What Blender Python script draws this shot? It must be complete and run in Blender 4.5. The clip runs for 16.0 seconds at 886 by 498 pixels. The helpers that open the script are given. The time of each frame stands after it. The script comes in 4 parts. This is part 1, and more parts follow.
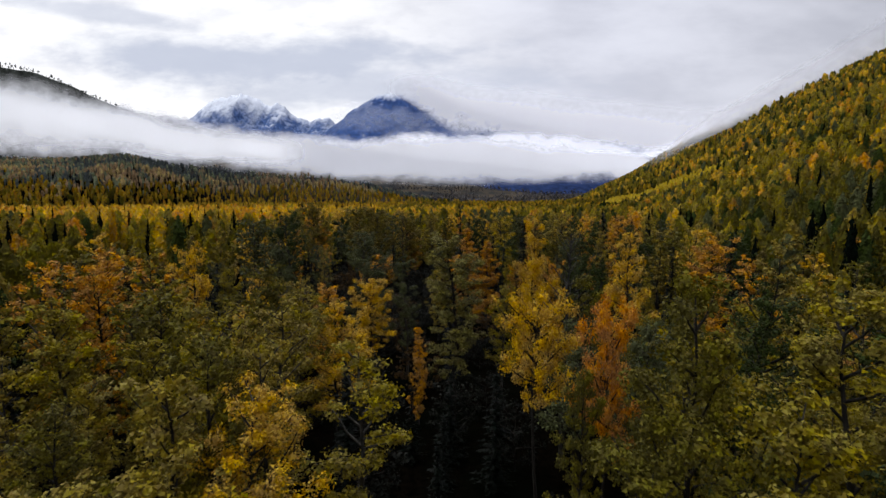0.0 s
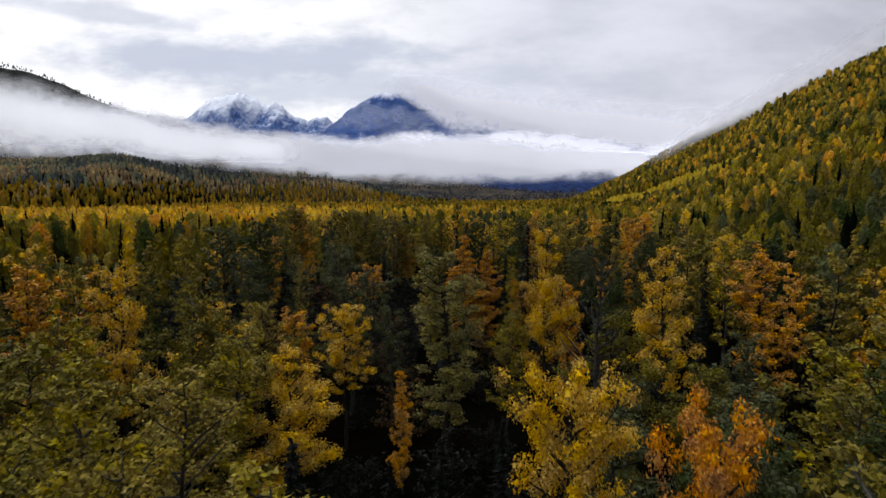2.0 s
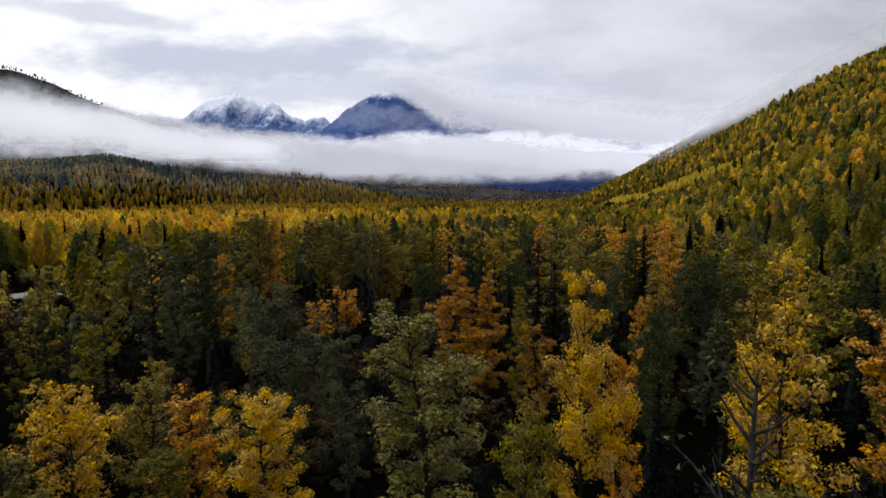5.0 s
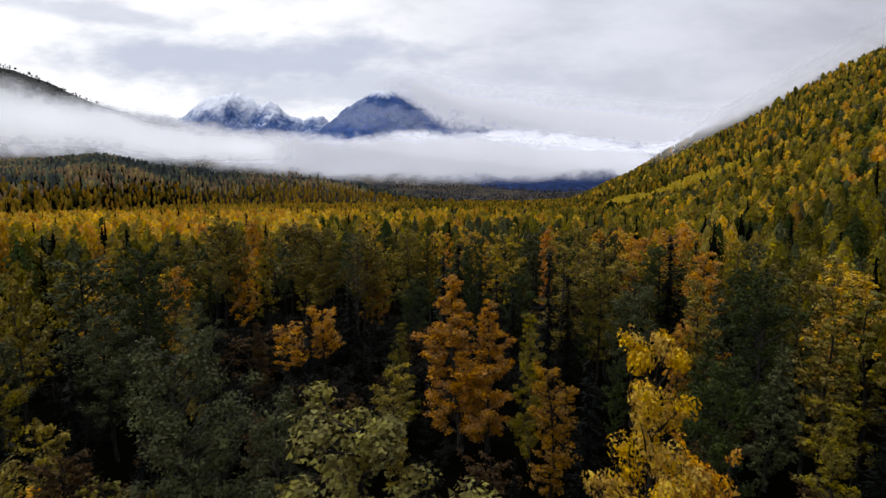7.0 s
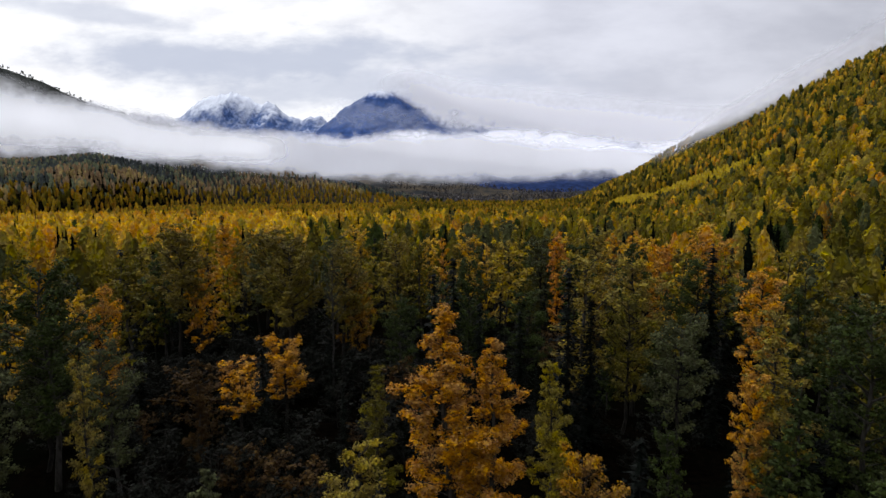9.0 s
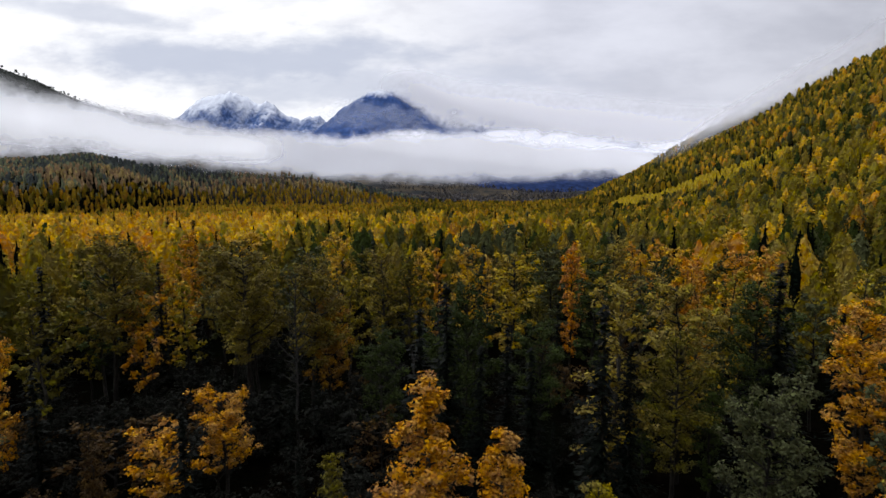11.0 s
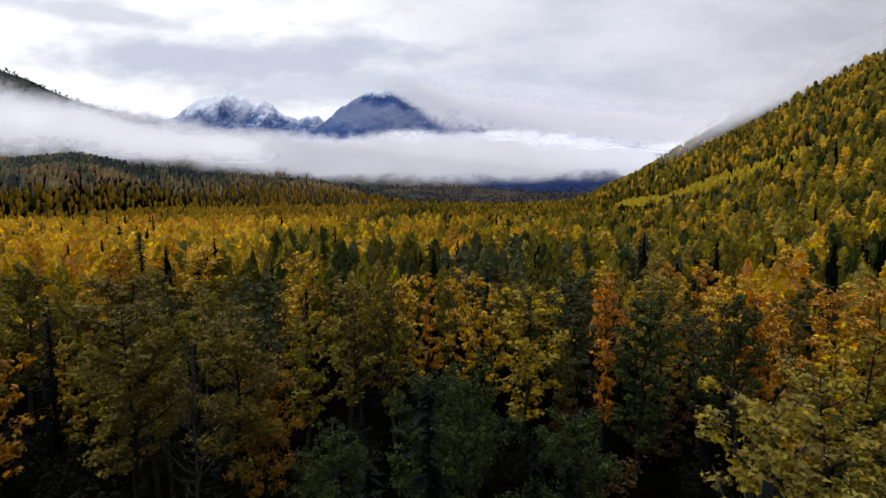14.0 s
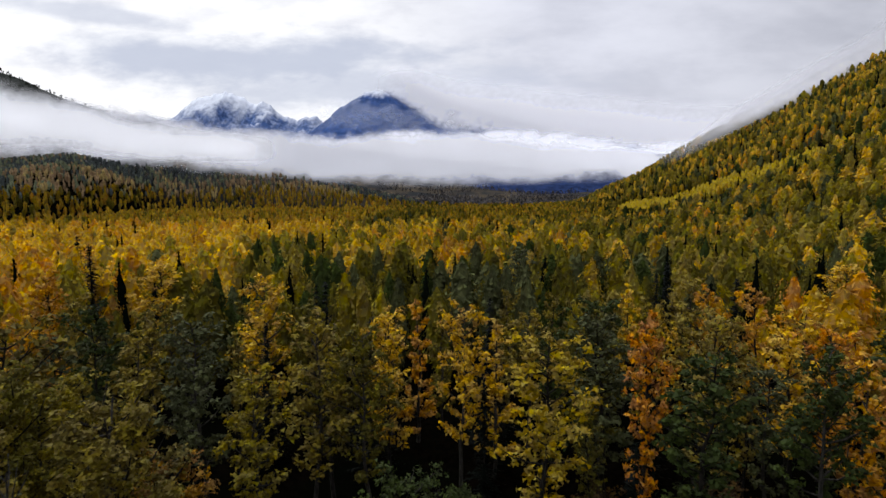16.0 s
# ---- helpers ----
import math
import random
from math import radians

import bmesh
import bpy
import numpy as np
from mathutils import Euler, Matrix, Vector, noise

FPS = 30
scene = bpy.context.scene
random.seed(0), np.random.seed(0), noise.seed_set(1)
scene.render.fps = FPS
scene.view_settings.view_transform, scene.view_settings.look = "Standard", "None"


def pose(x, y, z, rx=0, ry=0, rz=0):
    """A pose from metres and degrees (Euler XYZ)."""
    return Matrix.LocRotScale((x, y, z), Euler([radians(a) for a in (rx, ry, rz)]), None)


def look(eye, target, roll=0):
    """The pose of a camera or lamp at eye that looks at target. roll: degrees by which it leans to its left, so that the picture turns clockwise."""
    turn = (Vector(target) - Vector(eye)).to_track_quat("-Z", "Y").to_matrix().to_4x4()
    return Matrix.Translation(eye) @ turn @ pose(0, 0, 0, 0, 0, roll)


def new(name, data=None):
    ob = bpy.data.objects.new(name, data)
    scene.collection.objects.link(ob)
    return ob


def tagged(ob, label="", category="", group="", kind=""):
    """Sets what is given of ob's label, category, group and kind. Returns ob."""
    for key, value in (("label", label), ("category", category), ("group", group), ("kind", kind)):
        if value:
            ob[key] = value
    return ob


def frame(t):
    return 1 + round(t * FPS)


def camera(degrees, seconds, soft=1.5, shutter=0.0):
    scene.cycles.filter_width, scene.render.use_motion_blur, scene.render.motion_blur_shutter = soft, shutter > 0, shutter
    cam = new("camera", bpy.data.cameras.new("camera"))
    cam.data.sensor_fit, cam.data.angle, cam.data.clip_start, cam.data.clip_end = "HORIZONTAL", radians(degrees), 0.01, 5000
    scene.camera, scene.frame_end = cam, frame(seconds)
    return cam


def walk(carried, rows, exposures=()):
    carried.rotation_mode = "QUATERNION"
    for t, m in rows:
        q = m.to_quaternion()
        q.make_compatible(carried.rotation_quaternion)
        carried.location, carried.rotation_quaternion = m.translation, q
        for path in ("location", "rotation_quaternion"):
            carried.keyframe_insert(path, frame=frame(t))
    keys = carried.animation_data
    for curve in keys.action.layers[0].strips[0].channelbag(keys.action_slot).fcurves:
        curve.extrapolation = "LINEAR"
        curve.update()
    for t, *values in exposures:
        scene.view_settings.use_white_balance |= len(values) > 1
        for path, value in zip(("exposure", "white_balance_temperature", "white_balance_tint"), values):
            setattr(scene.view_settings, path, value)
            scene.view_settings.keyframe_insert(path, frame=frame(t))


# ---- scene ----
cam = camera(80.3, 16.0, soft=1.5, shutter=0.25)
METRES, EYE, TILT, LEAN, TURN = 90.0, 21.0, -6.0, 0.0, 0.0
ROWS = [
    (0.0, 0.0, 0.0, 0.0, 0.0, 0.0, -0.0),
    (0.5, 0.0019, 0.0271, 0.0048, -0.03, -0.03, 0.02),
    (1.0, 0.0038, 0.0552, 0.0094, -0.06, -0.06, 0.1),
    (1.5, 0.0058, 0.0838, 0.0136, -0.1, -0.1, 0.18),
    (2.0, 0.0076, 0.1132, 0.0176, -0.14, -0.11, 0.2),
    (2.5, 0.0101, 0.1437, 0.0219, -0.17, -0.12, 0.2),
    (3.0, 0.0122, 0.1745, 0.0264, -0.2, -0.14, 0.27),
    (3.5, 0.0149, 0.2066, 0.0308, -0.23, -0.12, 0.34),
    (4.0, 0.0175, 0.2388, 0.0368, -0.26, -0.12, 0.38),
    (6.5, 0.0276, 0.3809, 0.0599, -0.36, -0.18, 0.44),
    (7.0, 0.0299, 0.4129, 0.0633, -0.39, -0.2, 0.44),
    (7.5, 0.032, 0.445, 0.0668, -0.42, -0.21, 0.43),
    (8.0, 0.0344, 0.4775, 0.07, -0.44, -0.2, 0.47),
    (8.5, 0.0366, 0.5104, 0.0737, -0.46, -0.2, 0.5),
    (9.0, 0.039, 0.5439, 0.077, -0.5, -0.18, 0.51),
    (9.5, 0.0413, 0.577, 0.0815, -0.55, -0.19, 0.5),
    (10.0, 0.0438, 0.6104, 0.0861, -0.56, -0.17, 0.5),
    (12.5, 0.053, 0.7646, 0.111, -0.66, -0.2, 0.53),
    (13.0, 0.055, 0.7961, 0.1167, -0.69, -0.18, 0.52),
    (13.5, 0.0568, 0.8283, 0.1221, -0.71, -0.19, 0.51),
    (14.0, 0.0588, 0.8601, 0.1273, -0.73, -0.17, 0.5),
    (14.5, 0.0609, 0.8922, 0.1334, -0.76, -0.17, 0.51),
    (15.0, 0.0631, 0.924, 0.1393, -0.78, -0.16, 0.53),
    (15.5, 0.0654, 0.9552, 0.1452, -0.79, -0.13, 0.5),
    (16.0, 0.0678, 0.9858, 0.1511, -0.81, -0.1, 0.52),
]
walk(cam, [(t, pose(0, 0, EYE, TILT, LEAN, TURN) @ pose(METRES * x, METRES * y, METRES * z, 90 + pitch, roll, yaw)) for t, x, y, z, yaw, pitch, roll in ROWS])

# ---- light: an overcast sky, brightest ahead to the left, and a wide soft sun ----
SUN_UP, SUN_SIDE = 56.0, -35.0  # degrees above the horizon, degrees right of straight ahead
world = bpy.data.worlds.new("overcast_sky")
scene.world = world
world.use_nodes = True


class Nodes:
    """Short hand for building a node tree."""

    def __init__(self, tree):
        self.tree = tree
        tree.nodes.clear()

    def add(self, kind, out=0, **values):
        node = self.tree.nodes.new(kind)
        for key, value in values.items():
            if key.startswith("i_"):
                key = key[2:]
                socket = node.inputs[int(key) if key.isdigit() else key.replace("_", " ")]
                if isinstance(value, bpy.types.NodeSocket):
                    self.tree.links.new(value, socket)
                else:
                    socket.default_value = value
            elif key == "operation":
                node.operation = value
            elif key == "use_clamp":
                node.use_clamp = value
            elif key == "interpolation_type":
                node.interpolation_type = value
            elif key == "attribute_name":
                node.attribute_name = value
            elif key == "uv_map":
                node.uv_map = value
            elif key == "sky_type":
                node.sky_type = value
            elif key == "sun_disc":
                node.sun_disc = value
            elif key == "sun_elevation":
                node.sun_elevation = value
            elif key == "sun_rotation":
                node.sun_rotation = value
            else:
                raise KeyError(key)
        return node.outputs[out] if node.outputs else None

    def math(self, op, a, b=0.0, c=0.0, clamp=False):
        return self.add("ShaderNodeMath", operation=op, use_clamp=clamp, i_0=a, i_1=b, i_2=c)

    def span(self, value, lo, hi, to_lo=0.0, to_hi=1.0, smooth=True):
        return self.add("ShaderNodeMapRange", interpolation_type="SMOOTHSTEP" if smooth else "LINEAR",
                        i_0=value, i_1=lo, i_2=hi, i_3=to_lo, i_4=to_hi)

    def mix(self, fac, a, b, blend="MIX"):
        node = self.tree.nodes.new("ShaderNodeMix")
        node.data_type, node.blend_type = "RGBA", blend
        for socket, value in zip((node.inputs[0], node.inputs[6], node.inputs[7]), (fac, a, b)):
            if isinstance(value, bpy.types.NodeSocket):
                self.tree.links.new(value, socket)
            else:
                socket.default_value = value
        return node.outputs[2]

    def noise(self, vector, scale, detail=4.0, rough=0.55, out=0):
        return self.add("ShaderNodeTexNoise", out, i_Vector=vector, i_Scale=scale, i_Detail=detail, i_Roughness=rough)

    def join(self, a, b, fac=None):
        if fac is None:
            return self.add("ShaderNodeAddShader", i_0=a, i_1=b)
        return self.add("ShaderNodeMixShader", i_0=fac, i_1=a, i_2=b)


def sky():
    """Cloud deck: brightest overhead and to the left, with long grey streaks, even and a little darker to the right."""
    n = Nodes(world.node_tree)
    clear = n.add("ShaderNodeTexSky", sky_type="NISHITA", sun_disc=False, sun_elevation=radians(SUN_UP), sun_rotation=radians(SUN_SIDE))
    way = n.add("ShaderNodeTexCoord", 0)
    sep = n.tree.nodes.new("ShaderNodeSeparateXYZ")
    n.tree.links.new(way, sep.inputs[0])
    ahead = n.math("MAXIMUM", n.math("ABSOLUTE", sep.outputs[1]), 0.25)
    u, w = n.math("DIVIDE", sep.outputs[0], ahead), n.math("DIVIDE", sep.outputs[2], ahead)
    flat = n.add("ShaderNodeCombineXYZ", i_0=u, i_1=n.math("MULTIPLY", w, 2.6))
    big = n.noise(flat, 3.2, 6.0, 0.55)
    fine = n.noise(flat, 9.0, 7.0, 0.6)
    shake = n.math("ADD", n.math("MULTIPLY", n.math("SUBTRACT", big, 0.5), 2.6), n.math("MULTIPLY", n.math("SUBTRACT", fine, 0.5), 1.1))

    def streak(cu, cw, ru, rw, tilt):
        du = n.math("DIVIDE", n.math("SUBTRACT", u, cu), ru)
        dw = n.math("DIVIDE", n.math("SUBTRACT", n.math("SUBTRACT", w, cw), n.math("MULTIPLY", n.math("SUBTRACT", u, cu), tilt)), rw)
        far = n.math("SQRT", n.math("ADD", n.math("MULTIPLY", du, du), n.math("MULTIPLY", dw, dw)))
        return n.span(n.math("ADD", far, shake), 1.25, 0.25)

    dark = n.math("MAXIMUM", streak(-0.36, 0.245, 0.42, 0.06, 0.0), n.math("MULTIPLY", streak(-0.60, 0.325, 0.25, 0.022, -0.15), 0.7))
    dark = n.math("MAXIMUM", dark, n.math("MULTIPLY", streak(-0.12, 0.20, 0.35, 0.05, 0.0), 0.8))
    side = n.span(u, -0.28, 0.25)
    left = n.mix(n.span(fine, 0.3, 0.6), (0.93, 0.935, 0.985, 1), (1.09, 1.095, 1.125, 1))
    right = n.mix(n.span(big, 0.3, 0.65), (0.56, 0.575, 0.66, 1), (0.72, 0.735, 0.825, 1))
    dim = n.span(u, 0.25, 0.85, 1.12, 0.88)
    right = n.mix(1.0, right, n.add("ShaderNodeCombineXYZ", i_0=dim, i_1=dim, i_2=dim), "MULTIPLY")
    deck = n.mix(n.math("MULTIPLY", dark, 0.9), n.mix(side, left, right), (0.56, 0.605, 0.735, 1))
    rise = n.span(sep.outputs[2], 0.36, 1.0, 1.0, 2.4)
    deck = n.mix(1.0, deck, n.add("ShaderNodeCombineXYZ", i_0=rise, i_1=rise, i_2=rise), "MULTIPLY")
    # the unseen sky behind is dimmed to darken the sides facing the camera
    dim_behind = n.span(sep.outputs[1], -0.45, 0.15, 0.78, 1.0)
    deck = n.mix(1.0, deck, n.add("ShaderNodeCombineXYZ", i_0=dim_behind, i_1=dim_behind, i_2=dim_behind), "MULTIPLY")
    both = n.mix(0.97, n.mix(1.0, clear, (0.1, 0.1, 0.1, 1), "MULTIPLY"), deck)
    n.add("ShaderNodeOutputWorld", i_Surface=n.add("ShaderNodeBackground", i_Color=both, i_Strength=1.0))


sky()
sun = new("sun", bpy.data.lights.new("sun", "SUN"))
sun.data.energy, sun.data.angle, sun.data.color = 0.8, radians(25), (1.0, 0.97, 0.92)
a, b = radians(SUN_UP), radians(SUN_SIDE)
sun.matrix_world = look((math.sin(b) * math.cos(a) * 100, math.cos(b) * math.cos(a) * 100, math.sin(a) * 100), (0, 0, 0))
scene.view_settings.exposure = 0.0


# ---- materials ----
def material(name):
    m = bpy.data.materials.new(name)
    m.use_nodes = True
    return m, Nodes(m.node_tree)


def leaf_material(name, attribute="", gloss=0.42, thin=0.15, shine=0.10, vary=0.32):
    """Leaves in the colour of their tree, a little different leaf by leaf."""
    m, n = material(name)
    if attribute:
        base = n.add("ShaderNodeAttribute", attribute_name=attribute)
    else:
        base = n.add("ShaderNodeObjectInfo", 1)
    rnd = n.add("ShaderNodeNewGeometry", 8)
    place = n.add("ShaderNodeNewGeometry", 0)
    patch = n.noise(place, 0.9, 2.0)
    hue = n.add("ShaderNodeHueSaturation", i_Hue=n.span(rnd, 0, 1, 0.488, 0.514, False), i_Saturation=n.span(patch, 0.3, 0.7, 0.85, 1.06),
                i_Value=n.math("MULTIPLY", n.span(rnd, 0, 1, 1 - vary, 1 + vary, False), n.span(patch, 0.3, 0.7, 0.78, 1.2)), i_Color=base)
    face = n.add("ShaderNodeBsdfPrincipled", i_Base_Color=hue, i_Roughness=gloss, i_Specular_IOR_Level=shine)
    back = n.add("ShaderNodeBsdfTranslucent", i_Color=hue)
    n.add("ShaderNodeOutputMaterial", i_Surface=n.join(face, back, thin))
    return m


def bark_material(name, dark, light, scale=6.0):
    m, n = material(name)
    place = n.add("ShaderNodeTexCoord", 3)
    tall = n.add("ShaderNodeMapping", i_Vector=place, i_Scale=(1.0, 1.0, 0.25))
    grain = n.noise(tall, scale, 6.0, 0.65)
    stain = n.noise(place, 0.6, 3.0)
    col = n.mix(n.math("MULTIPLY", n.span(grain, 0.35, 0.65), n.span(stain, 0.3, 0.7, 0.5, 1.0)), (*dark, 1), (*light, 1))
    bump = n.add("ShaderNodeBump", i_Strength=0.5, i_Distance=0.03, i_Height=grain)
    n.add("ShaderNodeOutputMaterial", i_Surface=n.add("ShaderNodeBsdfPrincipled", i_Base_Color=col, i_Roughness=0.85, i_Specular_IOR_Level=0.1, i_Normal=bump))
    return m


def ground_material():
    m, n = material("shaded_forest_floor")
    place = n.add("ShaderNodeNewGeometry", 0)
    a = n.noise(place, 0.08, 6.0, 0.6)
    b = n.noise(place, 1.6, 5.0, 0.65)
    # near black: the deep shade under the trees is put into the floor's colour
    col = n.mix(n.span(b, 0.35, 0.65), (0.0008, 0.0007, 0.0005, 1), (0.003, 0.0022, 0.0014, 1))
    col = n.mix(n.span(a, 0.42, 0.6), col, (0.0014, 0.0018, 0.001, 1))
    sep = n.tree.nodes.new("ShaderNodeSeparateXYZ")
    n.tree.links.new(place, sep.inputs[0])
    heath = n.mix(n.span(n.noise(place, 0.012, 6.0, 0.7), 0.4, 0.6), (0.022, 0.024, 0.026, 1), (0.065, 0.052, 0.036, 1))
    col = n.mix(n.span(sep.outputs[1], 700, 900), col, heath)
    bump = n.add("ShaderNodeBump", i_Strength=0.8, i_Distance=0.25, i_Height=b)
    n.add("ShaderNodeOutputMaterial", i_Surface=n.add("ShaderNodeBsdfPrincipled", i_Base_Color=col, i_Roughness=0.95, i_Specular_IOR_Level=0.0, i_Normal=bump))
    return m


def rock_material(name, rock, snow_from, snow_to, tint=(0.60, 0.64, 0.72)):
    """Rock in the given colour, any haze tint included, with fresh snow on its higher and flatter parts."""
    m, n = material(name)
    place = n.add("ShaderNodeNewGeometry", 0)
    normal = n.add("ShaderNodeNewGeometry", 1)
    sep = n.tree.nodes.new("ShaderNodeSeparateXYZ")
    n.tree.links.new(place, sep.inputs[0])
    up = n.tree.nodes.new("ShaderNodeSeparateXYZ")
    n.tree.links.new(normal, up.inputs[0])
    stretch = n.add("ShaderNodeMapping", i_Vector=place, i_Scale=(1.0, 1.0, 0.45))
    a = n.noise(stretch, 0.011, 8.0, 0.65)
    b = n.noise(stretch, 0.05, 6.0, 0.7)
    level = n.math("ADD", sep.outputs[2], n.math("MULTIPLY", n.math("SUBTRACT", a, 0.5), 420.0))
    level = n.math("ADD", level, n.math("MULTIPLY", n.math("SUBTRACT", b, 0.5), 260.0))
    level = n.math("ADD", level, n.math("MULTIPLY", n.math("SUBTRACT", up.outputs[2], 0.62), 260.0))
    snow = n.span(level, snow_from, snow_to)
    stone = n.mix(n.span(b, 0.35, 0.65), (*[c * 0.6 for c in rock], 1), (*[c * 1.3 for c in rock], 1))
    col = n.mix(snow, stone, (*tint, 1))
    bump = n.add("ShaderNodeBump", i_Strength=0.3, i_Distance=10.0, i_Height=b)
    n.add("ShaderNodeOutputMaterial", i_Surface=n.add("ShaderNodeBsdfPrincipled", i_Base_Color=col, i_Roughness=0.9, i_Specular_IOR_Level=0.0, i_Normal=bump))
    return m


def mist_material(name, thick, low, high, grain=0.004, colour=(0.63, 0.645, 0.715), wisps=1.0, floor=0.0):
    """Cloud lit by the whole sky above it; it thins out towards the sheet's lower and upper edges and in ragged wisps."""
    m, n = material(name)
    uv = n.add("ShaderNodeUVMap", uv_map="mist")
    sep = n.tree.nodes.new("ShaderNodeSeparateXYZ")
    n.tree.links.new(uv, sep.inputs[0])
    place = n.add("ShaderNodeNewGeometry", 0)
    drawn = n.add("ShaderNodeMapping", i_Vector=place, i_Scale=(1.0, 1.0, 1.5))
    a = n.noise(drawn, grain, 6.0, 0.55)
    b = n.noise(drawn, grain * 3.3, 6.0, 0.6)
    ragged = n.math("ADD", n.math("MULTIPLY", n.math("SUBTRACT", a, 0.5), 0.75 * wisps), n.math("MULTIPLY", n.math("SUBTRACT", b, 0.5), 0.4 * wisps))
    soft = n.math("MULTIPLY", ragged, n.span(sep.outputs[1], 0.0, 0.35, 0.25, 1.0))
    if floor:
        soft = n.math("MULTIPLY", soft, n.span(sep.outputs[1], 0.25, 0.5, 1.0, 0.0))
    v = n.math("ADD", sep.outputs[1], soft)
    dense = n.math("MULTIPLY", n.span(v, 0.02, low), n.span(v, 1.0, high))
    edge = n.math("MULTIPLY", n.span(sep.outputs[1], 0.0, 0.06), n.span(sep.outputs[1], 1.0, 0.88))
    ends = n.math("MULTIPLY", n.span(sep.outputs[0], 0.0, 0.12), n.span(sep.outputs[0], 1.0, 0.94))
    dense = n.math("MULTIPLY", n.math("MULTIPLY", dense, edge), n.math("MULTIPLY", ends, thick), clamp=True)
    if floor:
        dense = n.math("MAXIMUM", dense, floor)
    tone = n.mix(n.span(b, 0.3, 0.7), (*[c * 0.86 for c in colour], 1), (*colour, 1))
    front = n.add("ShaderNodeBsdfDiffuse", i_Color=tone, i_Normal=n.add("ShaderNodeCombineXYZ", i_2=1.0))
    back = n.add("ShaderNodeBsdfTranslucent", i_Color=tone, i_Normal=n.add("ShaderNodeCombineXYZ", i_2=-1.0))
    n.add("ShaderNodeOutputMaterial", i_Surface=n.join(n.add("ShaderNodeBsdfTransparent"), n.join(front, back), dense))
    return m


LEAF = leaf_material("leaf", "", 0.5, 0.15, 0.035)
WOOD_LEAF = leaf_material("woodland_leaf", "tint", 0.6, 0.12, 0.0, 0.2)
BARK = bark_material("grey_bark", (0.008, 0.007, 0.006), (0.034, 0.030, 0.025))
GREY_BARK = bark_material("weathered_bark", (0.012, 0.011, 0.010), (0.055, 0.052, 0.047))
PALE_BARK = bark_material("pale_bark", (0.016, 0.015, 0.013), (0.07, 0.064, 0.056))
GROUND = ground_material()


# ---- mesh helpers ----
def mesh_of(name, verts, faces, mat=None, smooth=False):
    """A mesh from arrays: verts (n, 3), faces (m, 3 or 4)."""
    verts, faces = np.asarray(verts, np.float32), np.asarray(faces, np.int32)
    me = bpy.data.meshes.new(name)
    k = faces.shape[1]
    me.vertices.add(len(verts))
    me.vertices.foreach_set("co", verts.ravel())
    me.loops.add(faces.size)
    me.loops.foreach_set("vertex_index", faces.ravel())
    me.polygons.add(len(faces))
    me.polygons.foreach_set("loop_start", np.arange(0, faces.size, k, dtype=np.int32))
    me.polygons.foreach_set("use_smooth", np.full(len(faces), smooth))
    me.update(calc_edges=True)
    if mat:
        me.materials.append(mat)
    return me


def child(name, data, parent, label=""):
    ob = new(name, data)
    ob.parent = parent
    return tagged(ob, label)


def tint_mesh(me, colours):
    layer = me.color_attributes.new("tint", "FLOAT_COLOR", "POINT")
    data = np.ones((len(colours), 4), np.float32)
    data[:, :3] = colours
    layer.data.foreach_set("color", data.ravel())


# ---- the lie of the land ----
def step(x, lo, hi):
    t = np.clip((x - lo) / (hi - lo), 0, 1)
    return t * t * (3 - 2 * t)


def waves(x, y, size, seed=0.0):
    """Gentle unevenness, about -1 to 1."""
    u, v = x / size, y / size
    return (np.sin(u * 1.7 + 1.3 * np.sin(v * 1.1 + seed)) + np.sin(v * 2.1 + 1.7 * np.sin(u * 0.9 + seed * 2))
            + 0.5 * np.sin(u * 4.3 + v * 3.1 + seed)) / 2.5


def toe(y):
    """Where the hillside on the right begins."""
    return 101 + 0.15 * (y - 230)


def left_hill(x, y):
    """The low wooded hill on the left: it rises behind a foot that runs slantwise away, and sinks towards the valley's middle."""
    u = x / np.maximum(y, 50.0)
    foot = np.interp(u, [-1.2, -0.7, -0.6, -0.5, -0.42, -0.2, -0.03], [410, 440, 480, 640, 735, 770, 830])
    steep = np.interp(u, [-0.7, -0.5, -0.42], [0.26, 0.4, 0.5])
    crest = np.interp(u, [-1.2, -0.6, -0.45, -0.30, -0.235, -0.12, -0.03, 0.08], [122, 110, 104, 84, 73, 28, 7, 0.5])
    rise = np.maximum(0.0, y - foot + 14 * waves(x, y, 60, 3.0)) * steep / crest
    return crest * (1 - np.exp(-rise)) * (1 + 0.05 * waves(x, y, 70, 1.0))


def land(x, y):
    """The ground's height."""
    x, y = np.asarray(x, float), np.asarray(y, float)
    z = 0.5 * waves(x, y, 23.0)
    s = x - toe(y)
    hill = (0.25 * (s + np.sqrt(s * s + 300)) - 1.6 + 0.03 * np.maximum(0, s - 40) + 2.5 * step(s, 20, 60) + step(s, 10, 60) * 3 * waves(x, y, 45, 2.0)) * step(s, -25, 5)
    z = z + hill * (1 - step(y, 740, 1080))
    z = z + left_hill(x, y)
    # unseen hills added behind and far left, to block low light on the trees
    z = z + 170 * step(-y, 110, 620) + 120 * step(-x, 330, 800) * (1 - step(y, 300, 520))
    z = z + step(y, 1350, 2600) * 130 * step(x / np.maximum(y, 50.0), -0.3, -0.05) + step(y, 1000, 1500) * 7 * waves(x, y, 210, 4.0)
    return z


